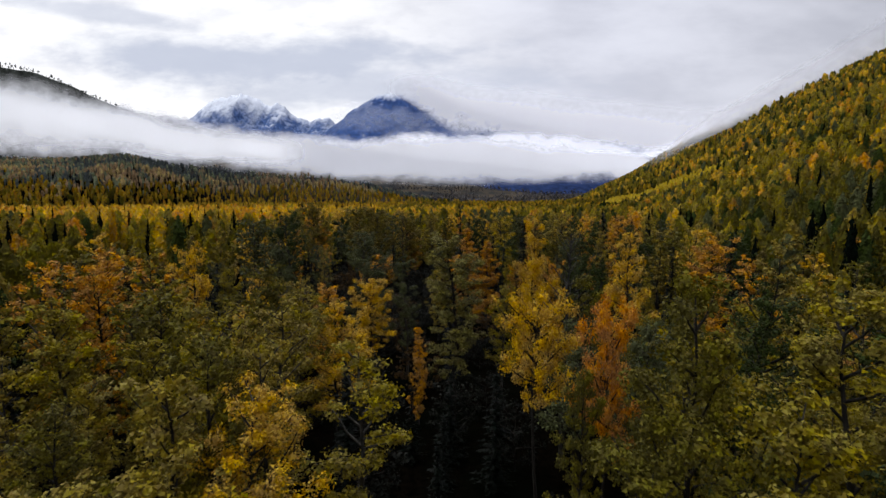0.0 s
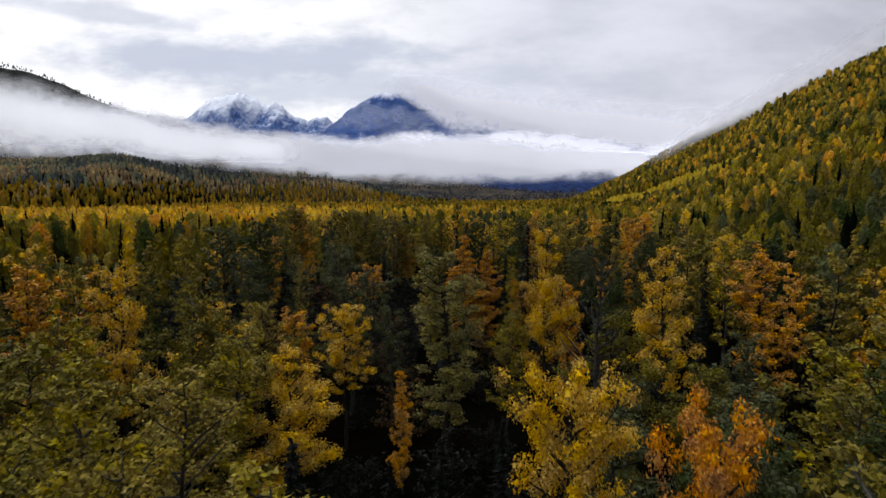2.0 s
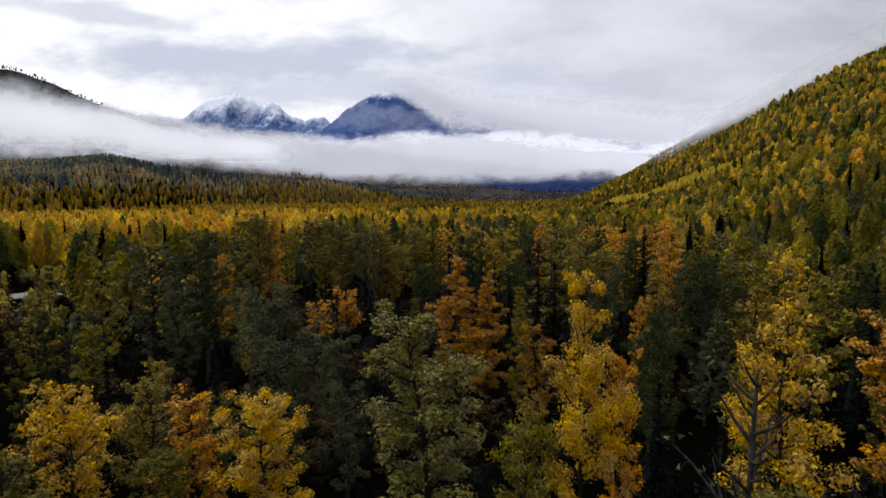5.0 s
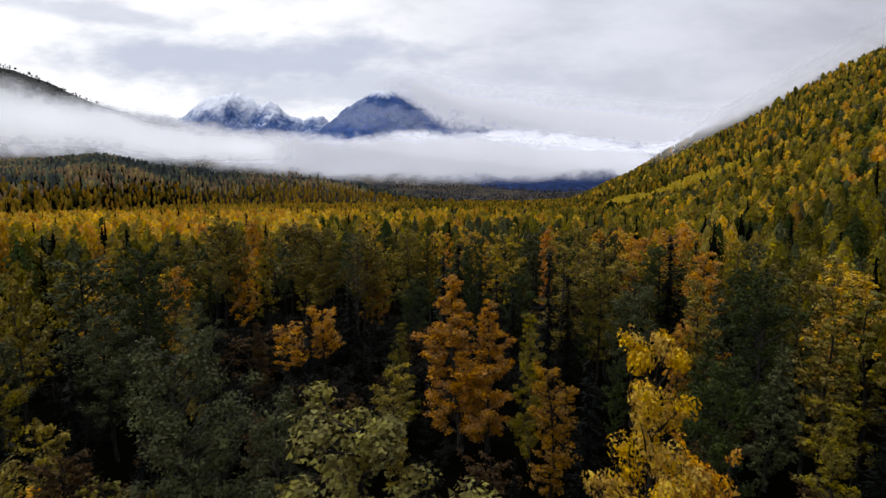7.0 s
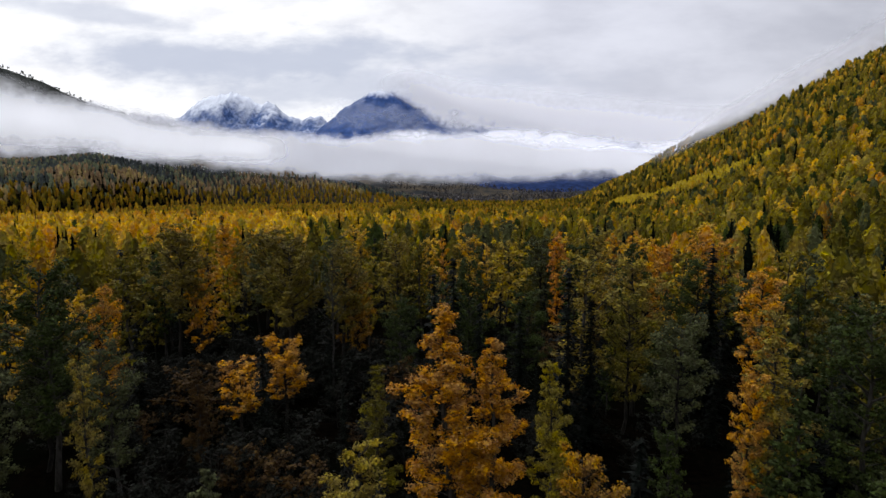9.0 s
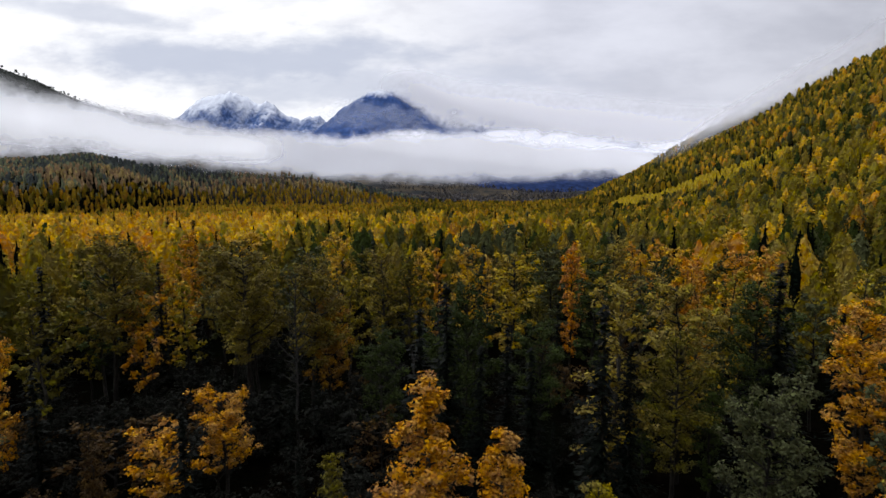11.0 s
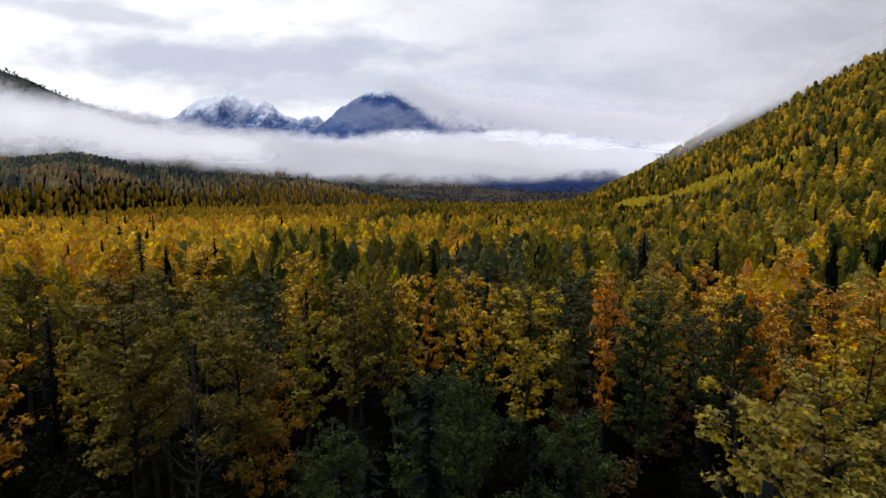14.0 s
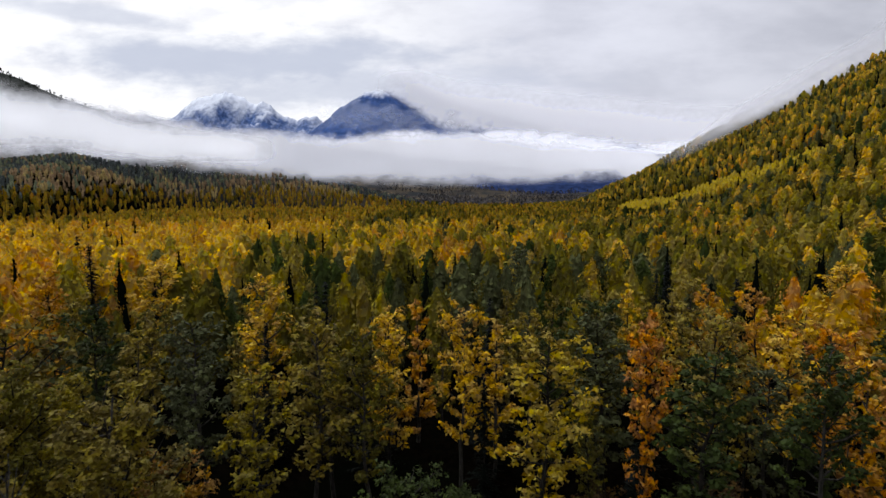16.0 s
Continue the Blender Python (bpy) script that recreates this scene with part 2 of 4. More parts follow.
def make_ground():
    ys = np.concatenate([np.linspace(-900, -60, 15), np.linspace(-50, 420, 95), np.linspace(430, 1400, 80), np.linspace(1440, 4700, 40)])
    xs = np.concatenate([np.linspace(-4600, -760, 25), np.linspace(-740, -230, 40), np.linspace(-220, 420, 110), np.linspace(430, 900, 25), np.linspace(1000, 4600, 20)])
    gx, gy = np.meshgrid(xs, ys)
    verts = np.stack([gx, gy, land(gx, gy)], -1).reshape(-1, 3)
    w = len(xs)
    i = (np.arange(len(ys) - 1)[:, None] * w + np.arange(w - 1)[None]).ravel()
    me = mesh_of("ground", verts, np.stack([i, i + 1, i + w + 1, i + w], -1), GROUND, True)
    return tagged(new("ground", me), "mossy forest floor with leaf litter, coloured near black for deep shade", "ground", kind="structure")


make_ground()


def ridge_noise(x, y, seed, octaves=6):
    total, amp, freq = np.zeros(x.shape), 1.0, 1.0
    for k in range(octaves):
        v = np.array([noise.noise((px * freq + seed, py * freq, k * 7.1 + seed)) for px, py in zip(x.ravel(), y.ravel())]).reshape(x.shape)
        total += amp * (1 - 2 * np.abs(v))
        amp, freq = amp * 0.5, freq * 2.1
    return total / 2


def mountain(name, label, centre, line, depth, mat, seed, rough, cols=230, rows=50):
    """A range whose crest follows line, (sideways, height) pairs; it falls away to the front and the back."""
    px, pz = zip(*line)
    xs = np.linspace(px[0], px[-1], cols)
    v = np.linspace(-1, 1, rows)
    gx, gv = np.meshgrid(xs, v)
    crest = np.interp(xs, px, pz)
    jag = np.array([noise.noise((q / 75, seed, 0.5)) + 0.7 * noise.noise((q / 30, seed, 5.5)) for q in xs])
    jag = 11 * rough * jag * np.clip((crest - 300) / 250, 0, 1)
    crest = np.tile(crest, (rows, 1))
    rid = ridge_noise(gx / 420, gv * depth / 420, seed)
    fall = 1 - np.abs(gv) ** 0.85
    spikes = jag[None] * fall ** 9
    calm = 1 - 0.82 * fall ** 4
    z = crest * fall * (1 + rough * 0.25 * (rid - 0.6) * calm) + rough * 60 * (rid - 0.7) * np.sqrt(np.clip(fall, 0, 1)) * (crest > 5) * calm
    z = z + rough * 26 * (ridge_noise(gx / 170, gv * depth / 170, seed + 40, 4) - 0.55) * np.clip(fall * 1.6, 0, 1) * np.clip(crest / 200, 0, 1) * (0.75 + 0.25 * calm)
    z = z + spikes
    verts = np.stack([gx + centre[0], gv * depth + centre[1] + 60 * (rid - 0.6), z], -1).reshape(-1, 3)
    i = (np.arange(rows - 1)[:, None] * cols + np.arange(cols - 1)[None]).ravel()
    me = mesh_of(name, verts, np.stack([i, i + 1, i + cols + 1, i + cols], -1), mat, True)
    return tagged(new(name, me), label, "mountain")


def px_line(points, dist):
    """Crest points given as (sideways, upward) slopes from the first eye, at that distance."""
    return [(u * dist, (w + 0.002 * (w > 0)) * dist + EYE) for u, w in points]


# aerial haze is put into the blue of both mountains' rock
HAZY_SNOWY = rock_material("hazy_snowy_rock", (0.055, 0.1, 0.24), 470, 760)
HAZY_ROCK = rock_material("hazy_blue_rock", (0.036, 0.072, 0.2), 570, 780)
mountain("mountain", "jagged mountain coloured blue for distance haze, dusted with fresh snow above the mist", (0, 3900),
         px_line([(-0.66, 0.0), (-0.56, 0.1), (-0.485, 0.127), (-0.463, 0.144), (-0.441, 0.159), (-0.419, 0.171), (-0.401, 0.18), (-0.377, 0.183), (-0.361, 0.177), (-0.341, 0.169), (-0.325, 0.158), (-0.309, 0.165), (-0.294, 0.161), (-0.278, 0.15), (-0.263, 0.138), (-0.247, 0.133), (-0.231, 0.137), (-0.215, 0.134), (-0.203, 0.125), (-0.16, 0.08), (-0.1, 0.04), (0.0, 0.0)], 3900), 1100, HAZY_SNOWY, 3.0, 1.6, 340, 71)
mountain("mountain", "dark mountain coloured blue for distance haze, with a thin snow cap in cloud", (0, 3200),
         px_line([(-0.36, 0.0), (-0.254, 0.086), (-0.232, 0.103), (-0.205, 0.124), (-0.178, 0.145), (-0.152, 0.163), (-0.13, 0.173), (-0.099, 0.181), (-0.083, 0.184), (-0.067, 0.181), (-0.046, 0.173), (-0.023, 0.154), (0.012, 0.127), (0.059, 0.119), (0.154, 0.113), (0.282, 0.096), (0.367, 0.086), (0.421, 0.065), (0.55, 0.03), (0.8, 0.0)], 3200), 900, HAZY_ROCK, 9.0, 1.2, 300, 61)
RIDGE = px_line([(-1.6, 0.36), (-1.1, 0.29), (-0.818, 0.241), (-0.756, 0.229), (-0.696, 0.204), (-0.635, 0.175), (-0.563, 0.149), (-0.49, 0.132), (-0.406, 0.107), (-0.3, 0.04), (-0.2, 0.0)], 1150)
# the blue is distance haze mixed into the far wood's colour
HAZY_WOOD = rock_material("hazy_wooded_hill", (0.018, 0.031, 0.085), 3000, 4000)
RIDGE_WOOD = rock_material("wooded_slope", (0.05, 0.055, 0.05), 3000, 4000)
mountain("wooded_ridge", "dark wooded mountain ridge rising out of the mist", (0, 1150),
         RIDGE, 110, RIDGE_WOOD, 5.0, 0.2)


# ---- mist ----
def mist(label, dist, line, mat, spread=120.0):
    """A bank of low cloud that curves round the valley: line gives (sideways, lower, upper) slopes seen from the first eye."""
    u, lo, hi = (np.array(c) for c in zip(*line))
    us = np.linspace(u[0], u[-1], 90)
    rows = 9
    bell = np.hanning(13)[1:-1] / np.hanning(13).sum()
    low, top = (np.convolve(np.pad(np.interp(us, u, c), 5, "edge"), bell, "valid") for c in (lo, hi))
    verts, uvs = [], []
    for r in range(rows):
        v = r / (rows - 1)
        for k, s in enumerate(us):
            w = low[k] * (1 - v) + top[k] * v
            d = dist + spread * math.sin(s * 5 + dist) + spread * 0.6 * math.sin(v * 3 + s * 3)
            verts.append((s * d, d, w * d + EYE))
            uvs.append((k / 89, v))
    w = 90
    i = (np.arange(rows - 1)[:, None] * w + np.arange(w - 1)[None]).ravel()
    faces = np.stack([i, i + 1, i + w + 1, i + w], -1)
    me = mesh_of("mist_bank", verts, faces, mat, True)
    layer = me.uv_layers.new(name="mist")
    layer.data.foreach_set("uv", np.array(uvs, np.float32)[faces.ravel()].ravel())
    return tagged(new("mist_bank", me), label, "mist", kind="stuff")


mountain("wooded_hill", "dark wooded hills closing the valley under the mist, coloured blue for haze", (0, 2050),
         px_line([(-0.4, 0.0), (-0.2, 0.012), (-0.05, 0.03), (0.12, 0.06), (0.4, 0.07), (0.8, 0.06), (1.2, 0.0)], 2050), 420, HAZY_WOOD, 14.0, 0.12)

mist("white bank of low mist lying along the valley", 2350,
     [(-1.366, 0.056, 0.212), (-0.834, 0.056, 0.212), (-0.484, 0.046, 0.145), (-0.367, 0.033, 0.127), (-0.25, 0.02, 0.111), (-0.143, 0.006, 0.117), (-0.036, 0.006, 0.127), (0.071, 0.006, 0.117), (0.178, 0.006, 0.124), (0.285, 0.006, 0.109), (0.349, 0.006, 0.09), (0.413, 0.006, 0.096), (0.552, 0.006, 0.109), (0.766, 0.006, 0.119)],
     mist_material("valley_mist", 1.0, 0.3, 0.74, 0.0055, (0.62, 0.635, 0.69), 0.85))
mist("thick white mist rolling over the wooded hill and the valley", 900,
     [(-1.794, 0.046, 0.292), (-1.154, 0.054, 0.247), (-0.834, 0.056, 0.222), (-0.728, 0.056, 0.202), (-0.622, 0.052, 0.179), (-0.516, 0.042, 0.158), (-0.41, 0.035, 0.138), (-0.324, 0.031, 0.124), (-0.239, 0.023, 0.115), (-0.133, 0.012, 0.113), (-0.026, 0.006, 0.117), (0.081, 0.01, 0.107), (0.177, 0.014, 0.109), (0.284, 0.014, 0.092), (0.359, 0.014, 0.077), (0.445, 0.014, 0.08), (0.573, 0.014, 0.08)],
     mist_material("hill_mist", 1.0, 0.3, 0.7, 0.009, (0.66, 0.672, 0.73), 0.85), 12.0)
mist("thin veil of cloud drifting before the wooded ridge", 850,
     [(-1.79, 0.067, 0.332), (-1.152, 0.071, 0.272), (-0.833, 0.073, 0.24), (-0.769, 0.073, 0.228), (-0.716, 0.071, 0.214), (-0.663, 0.069, 0.195), (-0.6, 0.065, 0.169), (-0.525, 0.061, 0.144), (-0.451, 0.054, 0.13), (-0.356, 0.048, 0.117), (-0.239, 0.042, 0.105)],
     mist_material("ridge_veil", 0.94, 0.4, 0.55, 0.01, (0.92, 0.928, 0.955), 0.6), 10.0)
mist("grey cloud hanging round the mountain tops", 2750,
     [(-0.135, 0.186, 0.212), (-0.078, 0.175, 0.234), (-0.046, 0.154, 0.238), (-0.02, 0.13, 0.234), (0.006, 0.107, 0.228), (0.049, 0.09, 0.218), (0.102, 0.096, 0.214), (0.155, 0.086, 0.207), (0.23, 0.069, 0.196), (0.283, 0.075, 0.191), (0.368, 0.067, 0.183), (0.443, 0.046, 0.175), (0.603, 0.046, 0.171), (0.869, 0.046, 0.171)],
     mist_material("high_cloud", 0.98, 0.26, 0.5, 0.01, (0.64, 0.648, 0.705), 0.8, 0.0003), 30.0)
mist("wisp of cloud drifting across the dark mountain", 2640,
     [(-0.237, 0.098, 0.161), (-0.174, 0.109, 0.176), (-0.11, 0.109, 0.171), (-0.047, 0.098, 0.171), (0.017, 0.088, 0.161), (0.123, 0.077, 0.14)],
     mist_material("wisp", 0.22, 0.5, 0.55, 0.009, (0.6, 0.63, 0.72), 2.0), 20.0)
mist("grey cloud wrapped round the top of the hillside", 610,
     [(0.36, 0.03, 0.05), (0.42, 0.058, 0.10), (0.5, 0.096, 0.155), (0.6, 0.138, 0.21), (0.72, 0.184, 0.28), (0.84, 0.232, 0.35), (1.1, 0.33, 0.48), (1.9, 0.59, 0.8)],
     mist_material("slope_cloud", 0.92, 0.5, 0.55, 0.012, (0.53, 0.538, 0.585), 0.35), 6.0)

# ---- trees ----
RNG = np.random.default_rng(7)
GREEN, OLIVE, LIME = (0.030, 0.041, 0.009), (0.095, 0.080, 0.008), (0.185, 0.142, 0.008)
GOLD, AMBER, ORANGE = (0.48, 0.28, 0.003), (0.43, 0.195, 0.002), (0.46, 0.175, 0.002)
STRAW, SAGE, BROWN = (0.20, 0.147, 0.018), (0.064, 0.069, 0.027), (0.05, 0.028, 0.009)
DEEP = (0.35, 0.15, 0.002)
# spruce and brush: deep shade between the trees is put into their leaf colour
SILVER, SHADED_SPRUCE, SHADED_BRUSH = (0.15, 0.13, 0.03), (0.0026, 0.0042, 0.0026), (0.0085, 0.0092, 0.0068)
RUST = (0.22, 0.105, 0.004)
TAN, YELLOW = (0.13, 0.098, 0.013), (0.30, 0.205, 0.006)


def tube(points, radii, sides=5):
    """A tapered stem through the points."""
    points = np.asarray(points, float)
    ring = np.arange(sides) * 2 * np.pi / sides
    verts = []
    for k, p in enumerate(points):
        d = points[min(k + 1, len(points) - 1)] - points[max(k - 1, 0)]
        d = d / np.linalg.norm(d)
        side = np.cross(d, (0.3, 0.9, 0.2))
        side /= np.linalg.norm(side)
        other = np.cross(d, side)
        verts.append(p + radii[k] * (np.cos(ring)[:, None] * side + np.sin(ring)[:, None] * other))
    faces = [(k * sides + j, k * sides + (j + 1) % sides, (k + 1) * sides + (j + 1) % sides, (k + 1) * sides + j)
             for k in range(len(points) - 1) for j in range(sides)]
    return np.concatenate(verts), np.array(faces)


def gather(pieces):
    verts, faces, n = [], [], 0
    for v, f in pieces:
        verts.append(v)
        faces.append(f + n)
        n += len(v)
    return np.concatenate(verts), np.concatenate(faces)


def leaf_blades(centres, out, size, rng):
    """A small pointed blade for each leaf, lying along the surface of its clump."""
    n = len(centres)
    nor = 0.75 * out + 0.5 * rng.normal(size=(n, 3)) + (0, 0, 0.4)
    nor /= np.linalg.norm(nor, axis=1)[:, None]
    t = np.cross(nor, rng.normal(size=(n, 3)))
    t /= np.linalg.norm(t, axis=1)[:, None]
    s = np.cross(nor, t)
    k = size * rng.uniform(0.6, 1.4, (n, 1))
    verts = np.stack([centres - t * k * 0.45 + s * k * 0.42, centres - t * k * 0.45 - s * k * 0.42, centres + t * k * 0.65], 1).reshape(-1, 3)
    return verts, np.arange(3 * n).reshape(n, 3)


def inner_foliage(clumps, rng, heart=0.62):
    """The dense heart of each clump of leaves: a small ragged lump, hidden under the leaves."""
    mid = np.array([c[0] for c in clumps])
    r = np.array([c[1] for c in clumps])[:, None, None]
    arms = np.array([(1, 0, 0), (0, 1, 0), (-1, 0, 0), (0, -1, 0), (0, 0, 0.75), (0, 0, -0.75)])
    verts = mid[:, None] + arms[None] * r * heart * rng.uniform(0.65, 1.2, (len(mid), 6, 1)) + rng.normal(0, 0.08, (len(mid), 6, 3)) * r
    tri = np.array([(0, 1, 4), (1, 2, 4), (2, 3, 4), (3, 0, 4), (1, 0, 5), (2, 1, 5), (3, 2, 5), (0, 3, 5)])
    faces = tri[None] + 6 * np.arange(len(mid))[:, None, None]
    return verts.reshape(-1, 3), faces.reshape(-1, 3)


PROFILES = {
    "column": lambda q: 0.55 + 0.5 * math.sin(math.pi * min(1, 0.15 + 0.8 * q)),
    "oval": lambda q: 0.22 + 0.95 * math.sin(math.pi * (0.18 + 0.75 * q)),
    "round": lambda q: 0.3 + 0.9 * math.sin(math.pi * (0.25 + 0.62 * q)),
    "spire": lambda q: 0.12 + 1.05 * (1 - q) ** 0.8 * min(1, 0.5 + 4 * q),
    "open": lambda q: 0.28 + 0.95 * (1 - q) ** 0.75 * min(1, 0.6 + 2 * q),
}


def broadleaf(seed, height, form, base, radius, limbs, leaves, size, bare=0.0, clump=1.0, rise=1.0, twigs=0.12):
    """Arrays of a poplar's wood and leaves. base: where its crown begins, as a share of the height."""
    rng = np.random.default_rng(seed)
    hs = np.linspace(0, 1, 9)
    bend = np.cumsum(rng.normal(0, 0.13, (9, 2)), 0) * height / 14
    trunk_pts = np.stack([bend[:, 0] - bend[0, 0], bend[:, 1] - bend[0, 1], hs * height * 0.96], -1)
    woods, centres = [tube(trunk_pts, 0.0125 * height * (1 - hs * 0.93) + 0.012, 8)], []
    for k in range(limbs):
        f = base + (0.985 - base) * ((k + rng.random()) / limbs) ** 0.9
        q = (f - base) / (1 - base)
        reach = radius * PROFILES[form](q) * rng.uniform(0.6, 1.2)
        ang = k * 2.399 + rng.normal(0, 0.5)
        lift = rise * rng.uniform(0.45, 1.2) * (0.55 + 0.8 * q)
        start = np.array([np.interp(f, hs, trunk_pts[:, 0]), np.interp(f, hs, trunk_pts[:, 1]), f * height * 0.96])
        out = np.array([math.cos(ang), math.sin(ang), 0])
        pts = [start + out * reach * t + np.array([0, 0, reach * lift * (t ** 1.3)]) + rng.normal(0, 0.06, 3) * reach * t for t in (0, 0.35, 0.7, 1.0)]
        over = max(p[2] for p in pts) - height
        if over > 0:
            pts = [p - np.array([0, 0, over * t]) for p, t in zip(pts, (0, 0.35, 0.7, 1.0))]
        thick = 0.013 * reach + 0.014
        woods.append(tube(pts, np.array([1.7, 1.2, 0.8, 0.3]) * thick, 4))
        clumps = max(3, int((2.5 + reach * 2.0) / clump))
        for c in range(clumps):
            t = 0.25 + 0.8 * (c + rng.random()) / clumps
            j = 0 if t < 0.35 else 1 if t < 0.7 else 2
            p = pts[j] + (pts[j + 1] - pts[j]) * min(1.15, (t - (0, 0.35, 0.7)[j]) / 0.34)
            p = p + rng.normal(0, 0.2, 3) * (0.45 + 0.25 * reach)
            if rng.random() < bare:
                continue
            centres.append((p, clump * (0.20 + 0.085 * reach * rng.uniform(0.6, 1.4)), 0.6 + rng.random()))
            if rng.random() < twigs:
                woods.append(tube([pts[j], (pts[j] + p) / 2 + (0, 0, 0.1), p], [thick * 0.55, thick * 0.4, thick * 0.2], 3))
    weight = np.array([c[2] * c[1] ** 1.5 for c in centres])
    pick = rng.choice(len(centres), leaves, p=weight / weight.sum())
    mid = np.array([c[0] for c in centres])[pick]
    sig = np.array([c[1] for c in centres])[pick][:, None]
    ball = rng.normal(size=(leaves, 3))
    ball /= np.linalg.norm(ball, axis=1)[:, None]
    pos = mid + ball * sig * 1.3 * rng.random((leaves, 1)) ** 0.45 * (1.0, 1.0, 0.7)
    blades = leaf_blades(pos, ball, size, rng)
    return gather(woods), blades if leaves < 400 else gather([blades, inner_foliage(centres, rng, min(0.62, 0.28 + size))])


def conifer(seed, height, radius, levels, per, size):
    """Arrays of a narrow spruce: trunk, and drooping boughs of needle sprays."""
    rng = np.random.default_rng(seed)
    hs = np.linspace(0, 1, 6)
    trunk = tube(np.stack([hs * 0, hs * 0, hs * height * 0.99], -1), 0.011 * height * (1 - hs * 0.95) + 0.008, 6)
    cs, ts, ss = [], [], []
    for k in range(levels):
        q = (k + 0.5 * rng.random()) / levels
        z = height * (0.06 + 0.93 * q)
        reach = radius * (1 - q) ** 0.8 * rng.uniform(0.6, 1.25) + 0.10
        for j in range(max(3, int(per * (1 - 0.5 * q)))):
            ang = rng.random() * 6.283
            out = np.array([math.cos(ang), math.sin(ang), 0])
            r = reach * rng.uniform(0.55, 1.2)
            zz = min(height, z + rng.normal(0, 0.6 * height / levels))
            sprays = max(2, int(r / size * 1.3))
            for s in range(sprays):
                t = (s + 0.6) / sprays
                p = out * r * t + np.array([0, 0, zz - 0.35 * r * t + 0.22 * r * t * t]) + rng.normal(0, 0.06, 3)
                d = out + np.array([rng.normal(0, 0.5), rng.normal(0, 0.5), -0.35])
                cs.append(p), ts.append(d / np.linalg.norm(d)), ss.append(size * rng.uniform(0.8, 1.4) * (1.15 - 0.5 * t))
    cs, ts, ss = np.array(cs), np.array(ts), np.array(ss)[:, None]
    side = np.cross(ts, rng.normal(0, 0.35, ts.shape) + (0, 0, 1))
    side /= np.linalg.norm(side, axis=1)[:, None]
    verts = np.stack([cs - ts * ss * 0.5 + side * ss * 0.3, cs - ts * ss * 0.5 - side * ss * 0.3 - (0, 0, 0.06), cs + ts * ss * 0.8], 1).reshape(-1, 3)
    return trunk, (verts, np.arange(len(verts)).reshape(-1, 3))


def describe(colour):
    words = {GREEN: "deep green", OLIVE: "olive green", LIME: "yellow-green", GOLD: "golden yellow", AMBER: "amber", DEEP: "deep amber", TAN: "yellow-olive", RUST: "rusty brown", ORANGE: "orange",
             STRAW: "straw yellow", SAGE: "silvery green", BROWN: "brown", SILVER: "pale silvery green", SHADED_BRUSH: "dull green, shade-darkened", YELLOW: "bright yellow"}
    return words.get(colour, "yellow-green")


class Kind:
    """One grown shape of tree, ready to be set out; height is its own, in metres."""

    def __init__(self, name, arrays, height, bark):
        self.name, self.height = name, height
        self.trunk = mesh_of(name + "_trunk", *arrays[0], bark, True)
        self.crown = mesh_of(name + "_crown", *arrays[1], LEAF)

    def plant(self, x, y, height, colour, label, category, group, wide=1.0):
        top = tagged(new(self.name), label, category, group)
        s = height / self.height
        top.location = (x, y, float(land(x, y)) - 0.15)
        top.rotation_euler = (0, 0, RNG.random() * 6.28)
        top.scale = (s * wide, s * wide, s)
        child("trunk", self.trunk, top)
        crown = child("crown", self.crown, top)
        crown.color = (*colour, 1)
        return top


def forms(leaves, size, seed, limbs=1.0):
    """The kinds of tree at one fineness of leaf."""
    return {
        "column": [Kind("poplar_tree", broadleaf(seed + 11 + k, 15, "column", 0.14, 1.75, int(46 * limbs), leaves, size, 0.10), 15, BARK) for k in range(2)],
        "oval": [Kind("poplar_tree", broadleaf(seed + 21 + k, 15, "oval", 0.24, 2.3, int(38 * limbs), leaves, size, 0.12, 1.1), 15, (BARK, PALE_BARK)[k]) for k in range(2)],
        "round": [Kind("poplar_tree", broadleaf(seed + 31 + k, 15, "round", 0.42, 2.1, int(34 * limbs), leaves, size, 0.05), 15, BARK) for k in range(2)],
        "spire": [Kind("young_poplar_tree", broadleaf(seed + 41 + k, 15, "spire", 0.08, 2.0, int(50 * limbs), leaves, size, 0.08), 15, PALE_BARK) for k in range(2)],
        "open": [Kind("poplar_tree", broadleaf(seed + 51 + k, 15, "open", 0.30, 2.6, int(26 * limbs), leaves, size, 0.10, 1.3, 1.15), 15, BARK) for k in range(2)],
        "high": [Kind("poplar_tree", broadleaf(seed + 101 + k, 15, "round", 0.60, 2.4, int(24 * limbs), int(leaves * 0.8), size, 0.06, 1.1, 1.0), 15, BARK) for k in range(2)],
        "thin": [Kind("poplar_tree", broadleaf(seed + 61 + k, 15, "column", 0.25, 1.9, int(30 * limbs), int(leaves * 0.55), size, 0.32, 1.1), 15, PALE_BARK) for k in range(2)],
    }


NEAREST, FINE, PLAIN = forms(17000, 0.115, 0), forms(8000, 0.155, 0), forms(2200, 0.27, 300)
ROUGH = forms(1300, 0.34, 600, 0.5)
OTHERS = {
    "bare": [Kind("leafless_tree", broadleaf(71, 15, "open", 0.35, 2.1, 44, 260, 0.1, 0.2, 1.0, 1.0, 0.6), 15, GREY_BARK)],
    "spruce": [Kind("spruce_tree", conifer(81 + k, 14, 2.1 - 0.25 * k, 48, 13, 0.32), 14, BARK) for k in range(2)],
    "young_spruce": [Kind("spruce_tree", conifer(85 + k, 10, 1.7 - 0.2 * k, 26, 10, 0.42), 10, BARK) for k in range(2)],
    "shrub": [Kind("willow_shrub", broadleaf(91 + k, 5, "round", 0.08, 1.7, 14, 900, 0.2, 0.05, 1.0, 1.0, 0.0), 5, BARK) for k in range(2)],
}
PLANTED = []


